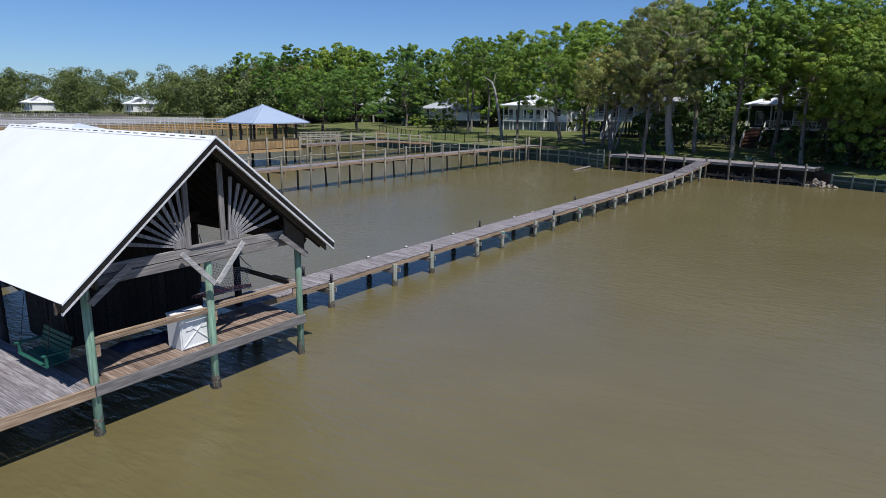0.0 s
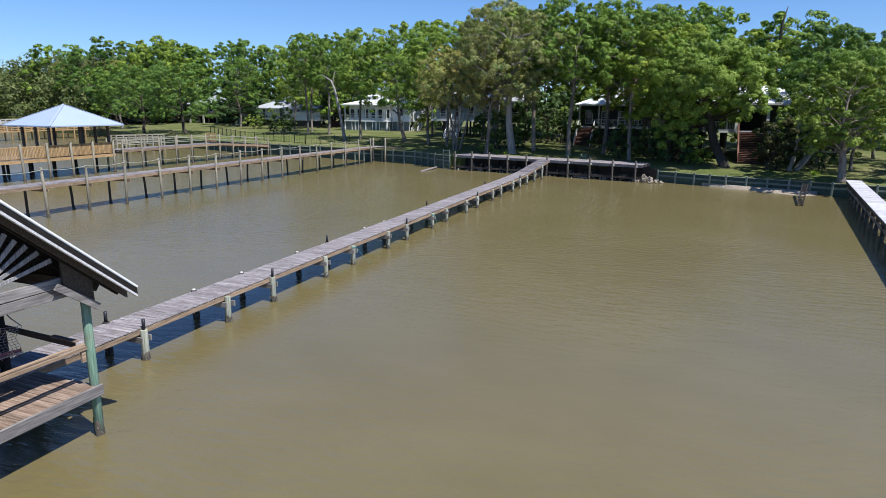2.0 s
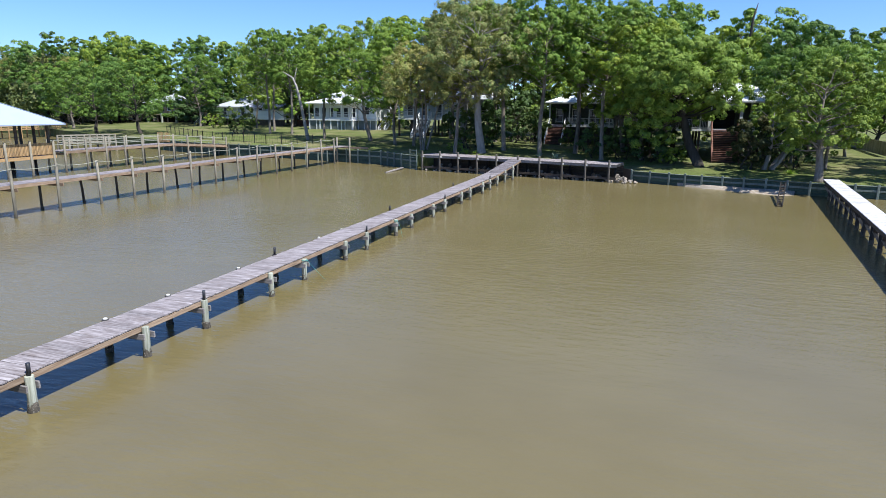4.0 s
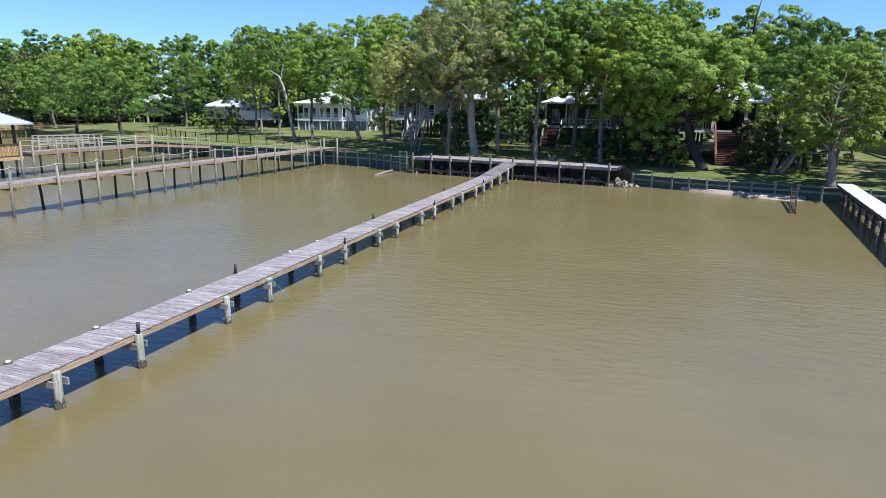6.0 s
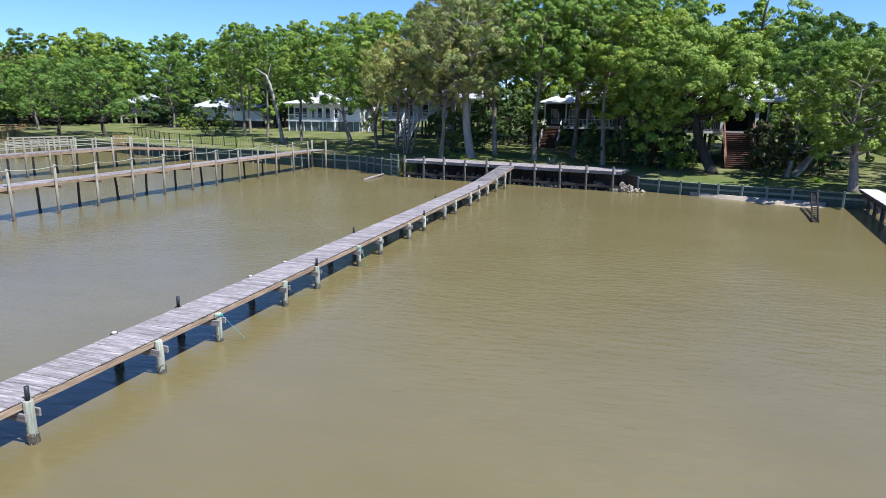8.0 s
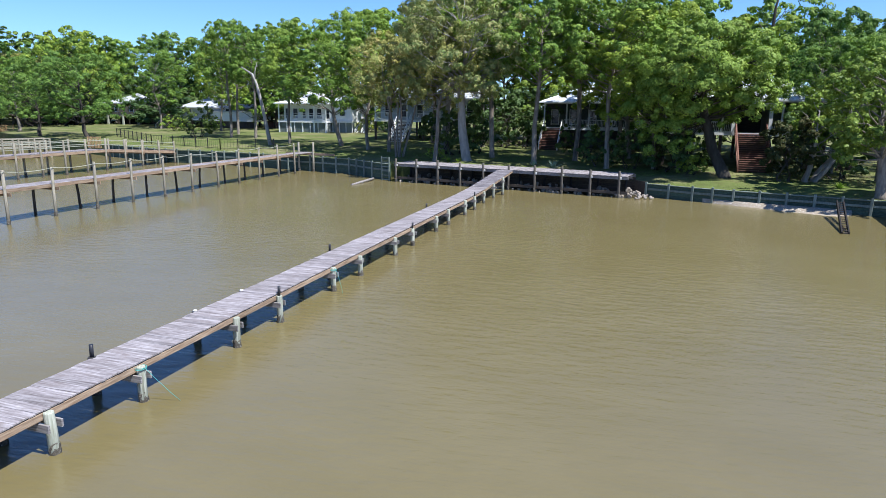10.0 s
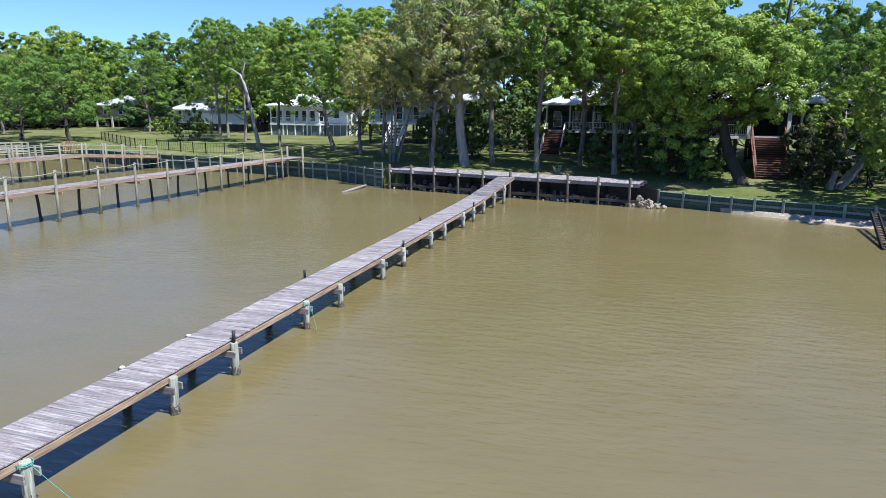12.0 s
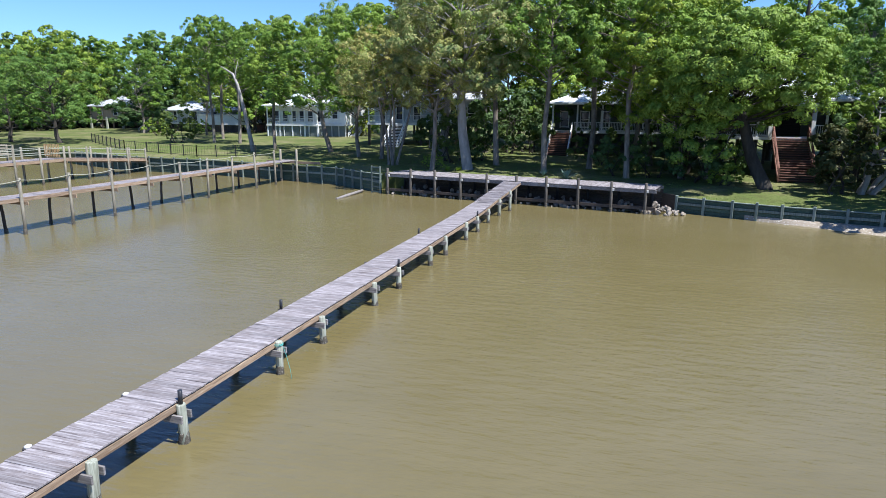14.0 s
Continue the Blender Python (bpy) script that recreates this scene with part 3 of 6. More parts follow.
# timber frame by the west bulkhead's end
frame_t = thing("boat_ladder", (-11.9, 55.2, 0), "dark wooden ladder on the bulkhead's end", "ladder")
for dx in (0.0, 0.9):
    part("rail", beam(B(), (-12.4 + dx, 55.35 - 0.4 * dx, -0.4), (-12.4 + dx, 55.35 - 0.4 * dx, 2.2), 0.09, 0.09, up=(1, 0, 0)), BULK_TRIM, frame_t)
for k in range(6):
    part("rung", beam(B(), (-12.4, 55.35, 0.1 + 0.4 * k), (-11.5, 54.99, 0.1 + 0.4 * k), 0.05, 0.09), BULK_TRIM, frame_t)


# ---- neighbour's dock to the west, with rope rails ----
ndock = thing("rope_rail_dock", (-24.1, 20, 0), "high narrow dock with posts and drooping rope rails", "dock")
NZ = 2.0
boards_along("plank", ndock, lambda y: -24.35, lambda y: -22.85, NZ, NZ - 0.1, -8, 58.5, 0.15, DECK_GREY, limit=0)
ys = [57.3 - 3.06 * k for k in range(22)]
for a, b in zip(ys, ys[1:]):
    for x in (-22.87, -24.33):
        part("stringer", beam(B(), (x, a, NZ - 0.14), (x, b, NZ - 0.14), 0.06, 0.2), TAN_BEAM, ndock)
for y in ys:
    pile(ndock, -22.75, y, NZ + 1.02 + random.uniform(-0.08, 0.08), 0.085, GREY_POST, 0.3, 0.09, name="post")
    pile(ndock, -24.4, y, NZ - 0.1, 0.08, BROWN_POST, 0.2, 0.12, name="post")
    part("cross_beam", beam(B(), (-24.6, y + 0.13, NZ - 0.33), (-22.5, y + 0.13, NZ - 0.33), 0.05, 0.2), TAN_BEAM, ndock)
for a, b in zip(ys, ys[1:]):
    pts = [(-22.75 + 0.1, a + (b - a) * f, NZ + 0.93 - 0.42 * (f - f * f)) for f in np.linspace(0, 1, 9)]
    part("rope", pole(B(), pts, 0.015, 6), ROPE, ndock, "pale drooping rope")
for x, y in ((-23.75, 60.0), (-22.1, 60.1)):
    pile(ndock, x, y, NZ + 1.0, 0.11, GREY_POST, 0.3, 0.05, name="post")
part("cross_rail", beam(B(), (-25.4, 60.2, NZ - 0.2), (-19.6, 60.0, NZ - 0.2), 0.08, 0.22), TAN_BEAM, ndock)
part("end_deck", block(B(), (-23.6, 59.9, NZ - 0.11), (1.6, 2.8, 0.05)), DECK_GREY, ndock)


# ---- gazebo on the farther dock ----
gaz = thing("gazebo", (-45, 33, 0), "open gazebo with pale blue hipped metal roof over the water", "gazebo")
GX, GY, GE, GT = -43.3, 32.75, 4.82, 6.75
bm = B()
half, halfx = 4.1, 3.1
ap = bm.verts.new((GX, GY, GT))
cs = [bm.verts.new((GX + sx * halfx, GY + sy * half, GE)) for sx, sy in ((-1, -1), (1, -1), (1, 1), (-1, 1))]
lo = [bm.verts.new(v.co - Vector((0, 0, 0.12))) for v in cs]
lap = bm.verts.new((GX, GY, GT - 0.12))
for k in range(4):
    j = (k + 1) % 4
    bm.faces.new((cs[k], cs[j], ap))
    bm.faces.new((lo[j], lo[k], lap))
    bm.faces.new((lo[k], lo[j], cs[j], cs[k]))
groof = part("roof", bm, SKY_METAL, gaz)
bm = B()
for c in [(GX + sx * halfx, GY + sy * half, GE) for sx, sy in ((-1, -1), (1, -1), (1, 1), (-1, 1))]:
    beam(bm, (c[0], c[1], c[2] + 0.02), (GX, GY, GT + 0.03), 0.18, 0.03)
part("hip_cap", bm, SKY_METAL, groof)
GD = 1.86
for sx in (-1, 0, 1):
    for sy in (-1, 0, 1):
        if sx or sy:
            part("roof_post", block(B(), (GX + sx * 1.75, GY + sy * 3.2, (GD + GE) / 2 - 0.05), (0.20, 0.20, GE - GD - 0.1), bevel=0.01), DARK_WOOD, gaz)
part("deck", block(B(), (-44.0, 30.0, GD - 0.06), (5.7, 12.4, 0.1)), DECK_GREY, gaz)
part("skirt", block(B(), (-41.12, 30.0, GD - 0.12), (0.06, 12.5, 0.28)), PINE_Y, gaz)
part("skirt", block(B(), (-44.4, 23.77, GD - 0.12), (6.5, 0.06, 0.28)), PINE, gaz)
for y in np.arange(23.9, 36.2, 0.135):
    part("picket", block(B(), (-41.2, y, GD + 0.60), (0.03, 0.095, 1.06)), PINE, gaz)
for x in np.arange(-47.5, -41.3, 0.16):
    part("picket", block(B(), (x, 23.85, GD + 0.60), (0.10, 0.03, 1.06)), PINE, gaz)
for z in (0.1, 1.15):
    part("rail", block(B(), (-41.23, 30.0, GD + z), (0.09, 12.5, 0.06)), PINE_Y, gaz)
    part("rail", block(B(), (-44.4, 23.88, GD + z), (6.5, 0.09, 0.06)), PINE, gaz)
for k, y in enumerate((23.9, 26.3, 28.8, 31.2, 33.6, 36.0)):
    pile(gaz, -41.05, y, GD + 1.4, 0.11, GREY_POST, 0.3, 0.05, name="post")
    pile(gaz, -43.6, y, GD - 0.1, 0.13, DARK_POST, 0.25, 0.05, name="post")
    pile(gaz, -46.6, y, GD - 0.1, 0.13, DARK_POST, 0.25, 0.05, name="post")
# board walk from the gazebo to the shore
bdock = thing("board_walk", (-43.8, 50, 0), "grey board walk with posts and thin pale rails", "dock")
BZ = 2.12


def bz(y):
    return BZ if y < 52.5 else BZ - 0.75 * (y - 52.5) / 10.5


boards_along("plank", bdock, lambda y: -43.7, lambda y: -41.8, BZ, BZ, 36.3, 52.5, 0.15, DECK_GREY, limit=0)
boards_along("plank", bdock, lambda y: -43.7, lambda y: -41.8, BZ, BZ - 0.75, 52.5, 63.0, 0.15, DECK_BROWN, limit=0)
ys = [37.7 + 2.48 * k for k in range(11)]
for y in ys:
    for x, mt in ((-41.68, GREY_POST), (-43.82, GREY_POST)):
        pile(bdock, x, y, bz(y) + 1.12, 0.10, mt, 0.3, 0.06, name="post")
    part("cross_beam", beam(B(), (-43.95, y + 0.13, bz(y) - 0.3), (-41.55, y + 0.13, bz(y) - 0.3), 0.05, 0.2), TAN_BEAM, bdock)
for a, b in zip(ys, ys[1:]):
    for x in (-41.68, -43.82):
        part("stringer", beam(B(), (x, a, bz(a) - 0.13), (x, b, bz(b) - 0.13), 0.06, 0.24), TAN_BEAM, bdock)
        for h in (0.95, 0.5):
            part("rail", beam(B(), (x, a, bz(a) + h), (x, b, bz(b) + h), 0.05, 0.05), PALE_POST, bdock)
# small wooden gate half way
gate = thing("dock_gate", (-43.9, 53, BZ), "pair of small tan wooden gates on the board walk", "gate")
for x0 in (-43.65, -42.7):
    for k in range(5):
        part("slat", block(B(), (x0 + 0.18 * k, 52.3, BZ + 0.72), (0.08, 0.03, 1.1)), PINE, gate)
    for h in (0.25, 0.75, 1.22):
        part("cross_bar", block(B(), (x0 + 0.36, 52.34, BZ + h), (0.85, 0.03, 0.09)), PINE, gate)


# ---- neighbour's dock to the east ----
edock = thing("pale_dock", (25, 30, 0), "straight dock with pale grey boards and dark braces", "dock")
EZ = 1.40


def e_left(y):
    return 22.88 + 0.1215 * (y - 21.64)


def e_right(y):
    return e_left(y) + 1.12


boards_along("plank", edock, e_left, e_right, EZ, EZ, -6, 48.4, 0.16, PALE_DECK, limit=0, skew=-0.12)
for s in (0.06, 1.04):
    part("stringer", beam(B(), (e_left(-6) + s, -6, EZ - 0.13), (e_left(48.3) + s, 48.3, EZ - 0.13), 0.06, 0.2), DARK_WOOD, edock)
for y in np.arange(46.4, -6, -2.3):
    for s in (0.35, 0.95):
        pile(edock, e_left(y) + s, y, EZ - 0.05, 0.11, DARK_POST, 0.25, 0.04)
    part("cross_beam", beam(B(), (e_left(y) - 0.05, y, EZ - 0.28), (e_left(y) + 1.18, y, EZ - 0.28), 0.06, 0.2), DARK_WOOD, edock)
    part("brace", beam(B(), (e_left(y) - 0.02, y, EZ - 0.32), (e_left(y) + 0.36, y, EZ - 0.95), 0.06, 0.12), GREY_BEAM, edock)
# slatted ramp that slopes into the water
ramp_t = thing("boat_ramp", (23.2, 46, 0), "narrow weathered wooden ramp sloping into the water", "ramp")
for s in (0.0, 0.36):
    part("rail", beam(B(), (21.65 + s, 40.75, -0.02), (22.85 + s, 46.95, 1.02), 0.07, 0.26), BLACK_SHADE_WOOD, ramp_t)
for k in range(15):
    f = k / 14
    part("slat", beam(B(), (21.66 + 1.2 * f, 40.85 + 5.95 * f, 0.05 + 0.96 * f), (22.05 + 1.2 * f, 40.80 + 5.95 * f, 0.05 + 0.96 * f), 0.12, 0.05), DARK_WOOD, ramp_t)


# ---- boathouse at the dock's outer end ----
house_b = thing("boathouse", (0, -6.1, 0), "open weathered boathouse with white metal gable roof on green piles", "boathouse")
RX0, RX1, RY, RZ, EZB, HALF = -7.4, 2.98, -6.21, 6.10, 3.16, 3.50
FX = 2.42          # plane of the gable's face
PD = 1.14          # top of the boathouse deck

# roof: two metal slopes, a ridge cap, standing seams, rake boards, rafters
for s, nm in ((-1, "roof_slope"), (1, "roof_slope")):
    ye = RY + s * HALF
    m = along((0, RY, RZ), (0, ye, EZB), (0, s * (RZ - EZB), HALF))
    bm = B()
    nrm = Vector((0, s * (RZ - EZB), HALF)).normalized()
    a, b = Vector((0, RY, RZ)), Vector((0, ye, EZB))
    vs = []
    for x in (RX0, RX1):
        for p, t in ((a, 0), (b, 0), (b, -0.035), (a, -0.035)):
            vs.append(bm.verts.new(p + nrm * t + Vector((x, 0, 0))))
    for q in ((0, 1, 2, 3), (7, 6, 5, 4), (0, 4, 5, 1), (1, 5, 6, 2), (2, 6, 7, 3), (3, 7, 4, 0)):
        bm.faces.new([vs[i] for i in q])
    bmesh.ops.recalc_face_normals(bm, faces=bm.faces)
    part(nm, bm, WHITE_METAL, house_b, "bright white sheet metal")
    # roof underside in near-black timber, the shade there painted in
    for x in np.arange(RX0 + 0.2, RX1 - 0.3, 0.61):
        part("rafter", beam(B(), a - nrm * 0.17 + Vector((x, 0, 0)), b - nrm * 0.17 + Vector((x, 0, 0)), 0.05, 0.16, up=nrm), BLACK_SHADE_WOOD, house_b)
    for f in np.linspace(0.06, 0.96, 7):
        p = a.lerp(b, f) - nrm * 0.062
        part("purlin", beam(B(), p + Vector((RX0, 0, 0)), p + Vector((RX1 - 0.1, 0, 0)), 0.12, 0.045, up=nrm), BLACK_SHADE_WOOD, house_b)
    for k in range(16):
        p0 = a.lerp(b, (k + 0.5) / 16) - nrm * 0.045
        part("sheathing_board", beam(B(), p0 + Vector((RX0 + 0.02, 0, 0)), p0 + Vector((RX1 - 0.03, 0, 0)), (b - a).length / 16 - 0.008, 0.016, up=nrm), BLACK_SHADE_WOOD, house_b)


def chevron(name, x0, x1, t0, t1, material, label=""):
    """A mitred board that follows both slopes under the roof's edge, between two depths."""
    k = math.hypot(HALF, RZ - EZB) / HALF
    ring = [(RY - HALF, EZB - t0 * k), (RY, RZ - t0 * k), (RY + HALF, EZB - t0 * k), (RY + HALF, EZB - t1 * k), (RY, RZ - t1 * k), (RY - HALF, EZB - t1 * k)]
    bm = B()
    a = [bm.verts.new((x0, y, z)) for y, z in ring]
    b = [bm.verts.new((x1, y, z)) for y, z in ring]
    for q in ((0, 1, 4, 5), (1, 2, 3, 4)):
        bm.faces.new([b[i] for i in q])
        bm.faces.new([a[i] for i in q[::-1]])
    for i in range(6):
        bm.faces.new((a[i], a[(i + 1) % 6], b[(i + 1) % 6], b[i]))
    bmesh.ops.recalc_face_normals(bm, faces=bm.faces)
    part(name, bm, material, house_b, label)


chevron("drip_edge", RX1 + 0.002, RX1 + 0.016, -0.012, 0.022, WHITE_METAL)
chevron("rake_board", RX1 - 0.055, RX1 - 0.004, 0.03, 0.135, BLACK_SHADE_WOOD, "near-black rake board")
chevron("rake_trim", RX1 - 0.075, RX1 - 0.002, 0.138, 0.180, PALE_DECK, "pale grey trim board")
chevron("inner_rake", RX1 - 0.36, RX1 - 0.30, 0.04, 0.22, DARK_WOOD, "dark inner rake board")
bm = B()
for s in (-1, 1):
    nrm = Vector((0, s * (RZ - EZB), HALF)).normalized()
    d = Vector((0, s * HALF, EZB - RZ)).normalized()
    p = Vector((0, RY, RZ)) + d * 0.065 + nrm * 0.006
    beam(bm, p + Vector((RX0 - 0.02, 0, 0)), p + Vector((RX1 + 0.02, 0, 0)), 0.14, 0.008, up=nrm)
part("ridge_cap", bm, WHITE_METAL, house_b)
for k in range(26):
    x = RX0 + 0.25 + k * 0.39
    part("ridge_vent", block(B(), (x, RY - 0.055, RZ - 0.03), (0.20, 0.024, 0.018)), DARK_WOOD, house_b)

# piles that carry the roof
for x in (2.33, -2.1, -6.7):
    for y in (-9.0, -6.2, -3.44 if x > 0 else -3.6):
        if y == -6.2 and x < 2:
            continue
        top = 3.35 if y == -6.2 else 3.2
        pile(house_b, x, y, top, 0.09, GREEN_POST if x > 0 else DARK_POST, 0.38, 0.02, name="post")
# plates along the eaves, tie beams across
for y in (-9.0, -3.6):
    part("eave_beam", beam(B(), (RX0 + 0.1, y + 0.16, 3.28), (FX + 0.1, y + 0.16, 3.28), 0.07, 0.26), DARK_WOOD, house_b)
for x in (-2.1, -6.7):
    part("tie_beam", beam(B(), (x, -9.1, 3.45), (x, -3.4, 3.45), 0.09, 0.26), DARK_WOOD, house_b)
    part("king_post", beam(B(), (x, RY, 3.5), (x, RY, 6.0), 0.10, 0.14, up=(1, 0, 0)), DARK_WOOD, house_b)
for z, h, ya, yb in ((3.30, 0.20, -9.05, -3.37), (3.515, 0.19, -8.80, -3.62)):
    part("tie_beam", beam(B(), (FX, ya, z), (FX, yb, z), 0.07, h, bevel=0.008), GREY_BEAM_Y, house_b, "weathered grey tie board")
part("sill", beam(B(), (FX + 0.02, -6.72, 3.63), (FX + 0.02, -5.80, 3.63), 0.10, 0.05), GREY_BEAM_Y, house_b)


def roof_under(y):
    return RZ - 0.28 - abs(y - RY) * (RZ - EZB) / HALF


for y in (-6.72, -5.80):
    part("gable_stud", beam(B(), (FX + 0.02, y, 3.6), (FX + 0.02, y, roof_under(y)), 0.13, 0.06, up=(1, 0, 0), bevel=0.006), GREY_BEAM_Z, house_b, "upright grey gable board")
# sunburst slats either side of the open middle
for s in (-1, 1):
    hy, hz = RY + s * 0.56, 3.63
    bm = B()
    hub = [bm.verts.new((FX + 0.035, hy, hz))] + [bm.verts.new((FX + 0.035, hy + s * 0.30 * math.cos(a), hz + 0.26 * math.sin(a))) for a in np.linspace(0.05, 1.5, 9)]
    f = bm.faces.new(hub)
    ex = bmesh.ops.extrude_face_region(bm, geom=[f])
    for v in ex["geom"]:
        if isinstance(v, bmesh.types.BMVert):
            v.co.x -= 0.05
    bmesh.ops.recalc_face_normals(bm, faces=bm.faces)
    part("sunburst_hub", bm, GREY_BEAM_Z, house_b)
    for k in range(8):
        a = radians(13 + 10.2 * k)
        d = Vector((0, s * math.cos(a), math.sin(a)))
        t = 0.2
        while t < 2.6 and hz + d.z * (t + 0.05) < roof_under(hy + d.y * (t + 0.05)) - 0.05:
            t += 0.02
        o, e = Vector((0, -d.z, d.y)), Vector((FX + 0.01, hy, hz))
        bm = B()
        ring = [e + d * 0.20 - o * 0.020, e + d * t - o * 0.047, e + d * t + o * 0.047, e + d * 0.20 + o * 0.020]
        fr = [[bm.verts.new(p + Vector((x, 0, 0))) for p in ring] for x in (-0.015, 0.015)]
        for q in ((0, 1, 2, 3), (3, 2, 1, 0)):
            bm.faces.new([fr[1 if q[0] == 0 else 0][m] for m in q])
        for m in range(4):
            bm.faces.new((fr[0][m], fr[0][(m + 1) % 4], fr[1][(m + 1) % 4], fr[1][m]))
        bmesh.ops.recalc_face_normals(bm, faces=bm.faces)
        part("sunburst_slat", bm, SLAT_GREY, house_b, "grey wedge-shaped sunburst slat")
# braces
for s in (-1, 1):
    part("v_brace", beam(B(), (FX + 0.20, -6.2 + s * 0.03, 2.70), (FX + 0.20, -6.2 + s * 0.82, 3.56), 0.05, 0.12, bevel=0.006), PALE_BRACE, house_b, "pale grey brace board")
part("knee_brace", beam(B(), (FX + 0.18, -3.36, 2.86), (FX + 0.18, -4.22, 3.50), 0.05, 0.14), GREY_BEAM_Y, house_b)
bm = B()
ring = [(-4.02, 3.30), (-3.62, 3.02), (-3.38, 2.96), (-3.40, roof_under(-3.40) + 0.12), (-4.02, roof_under(-4.02) + 0.12)]
f = bm.faces.new([bm.verts.new((FX + 0.12, y, z)) for y, z in ring])
for v in [g for g in bmesh.ops.extrude_face_region(bm, geom=[f])["geom"] if isinstance(g, bmesh.types.BMVert)]:
    v.co.x -= 0.05
bmesh.ops.recalc_face_normals(bm, faces=bm.faces)
part("knee_plate", bm, DARK_WOOD, house_b, "dark corner plate under the eave")
part("knee_brace", beam(B(), (FX + 0.18, -9.04, 2.92), (FX + 0.18, -8.2, 3.52), 0.05, 0.14), GREY_BEAM_Y, house_b)

# storage room of upright boards behind the slip, its deep shade put into their colour
room = thing("storage_room", (-1.2, -7.0, PD), "board storage room coloured near black for the shade under the boathouse roof", "shed")
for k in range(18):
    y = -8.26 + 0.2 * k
    part("wall_board", block(B(), (-0.30 + random.uniform(-0.012, 0.012), y, PD + 1.12), (0.03, 0.19, 2.3)), BLACK_SHADE_WOOD, room)
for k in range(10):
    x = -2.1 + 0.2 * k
    part("wall_board", block(B(), (x, -8.38 + random.uniform(-0.012, 0.012), PD + 1.12), (0.19, 0.03, 2.3)), BLACK_SHADE_WOOD, room)
part("rear_wall", block(B(), (-2.25, -6.6, PD + 1.12), (0.05, 3.5, 2.3)), BLACK_SHADE_WOOD, room)
part("side_wall", block(B(), (-1.27, -4.82, PD + 1.12), (1.9, 0.05, 2.3)), BLACK_SHADE_WOOD, room)
part("room_floor", block(B(), (-1.27, -6.6, PD - 0.06), (1.9, 3.5, 0.08)), BLACK_SHADE_WOOD, room)
part("room_top", block(B(), (-1.27, -6.6, PD + 2.29), (1.9, 3.5, 0.04)), BLACK_SHADE_WOOD, room)
part("shutter", block(B(), (-0.27, -5.95, PD + 1.62), (0.03, 0.5, 0.22)), GREY_BEAM_Y, room, "pale grey shutter")

# front deck strip, west deck, fascia boards
deck_b = thing("boathouse_deck", (1.5, -6, 0), "weathered brown board deck round the boat slip", "deck")
me = plank_mesh(1.87, 0.1445, 0.04, DECK_BROWN)
for k in range(38):
    y = -9.1 + 0.1475 * (k + 0.5)
    placed("plank", me, deck_b, Matrix.Translation((1.53 + random.uniform(-0.004, 0.004), y, PD - 0.02 + random.uniform(-0.006, 0.006))) @ Matrix.Rotation(random.uniform(-0.003, 0.003), 4, "Z"))
for k in range(25):
    y = -9.1 - 0.1475 * (k + 0.5)
    for i, (x0, x1) in enumerate(((2.44, -0.9 - 0.4 * (k % 3)), (-0.91 - 0.4 * (k % 3), -4.4), (-4.41, -8.6))):
        L = x0 - x1
        bm = block(B(), (0, 0, 0), (L - 0.008, 0.1445, 0.04), bevel=0.006)
        mp = bpy.data.meshes.new("plank")
        bm.to_mesh(mp)
        bm.free()
        mp.materials.append(DECK_GREY)
        placed("plank", mp, deck_b, Matrix.Translation(((x0 + x1) / 2, y, PD - 0.02 + random.uniform(-0.006, 0.006))) @ Matrix.Rotation(random.uniform(-0.003, 0.003), 4, "Z"))
for a, b, mt in (((-9.08, PD - 0.09), (-3.40, PD - 0.09), GREY_BEAM_Y), ((-12.9, PD - 0.09), (-9.10, PD - 0.09), TAN_BEAM)):
    part("fascia", beam(B(), (2.50, a[0], a[1]), (2.50, b[0], b[1]), 0.055, 0.24, bevel=0.008), mt, deck_b, "thick edge board of the deck")
part("fascia", beam(B(), (0.6, -3.46, PD - 0.11), (2.46, -3.46, PD - 0.11), 0.05, 0.2), GREY_BEAM, deck_b)
for x in (0.75, 1.6):
    part("joist", beam(B(), (x, -12.7, PD - 0.15), (x, -3.50, PD - 0.15), 0.06, 0.2), DARK_WOOD, deck_b)
for x in (2.3, -2.3, -6.5):
    pile(deck_b, x, -12.6, PD - 0.05, 0.125, GREEN_POST, 0.38, 0.02)
    pile(deck_b, x, -10.8, PD - 0.05, 0.125, DARK_POST, 0.3, 0.02) if x < 2 else None
for x in (0.75, -2.1):
    pile(deck_b, x, -3.66, PD - 0.05, 0.125, DARK_POST, 0.3, 0.02)
# far side and north walks of the slip
part("north_walk", block(B(), (-4.4, -3.55, PD - 0.03), (6.5, 0.9, 0.06)), DECK_GREY, deck_b)
part("back_walk", block(B(), (-7.8, -6.2, PD - 0.03), (1.4, 5.6, 0.06)), DECK_GREY, deck_b)
# hand rail between the piles along the front edge
rail = thing("deck_rail", (2.4, -6, PD), "plain tan timber hand rail between the boathouse piles", "railing")
for y0, y1 in ((-8.92, -6.25), (-6.15, -3.40)):
    part("top_rail", beam(B(), (2.27, y0, PD + 0.95), (2.27, y1, PD + 0.91), 0.085, 0.04, bevel=0.006), TAN_BEAM, rail)
    part("side_rail", beam(B(), (2.332, y0, PD + 0.885), (2.332, y1, PD + 0.845), 0.035, 0.085, bevel=0.006), TAN_BEAM, rail)
for y in (-8.86, -6.08, -3.60):
    part("rail_block", block(B(), (2.30, y, PD + 0.70), (0.05, 0.09, 0.30)), TAN_BEAM, rail)
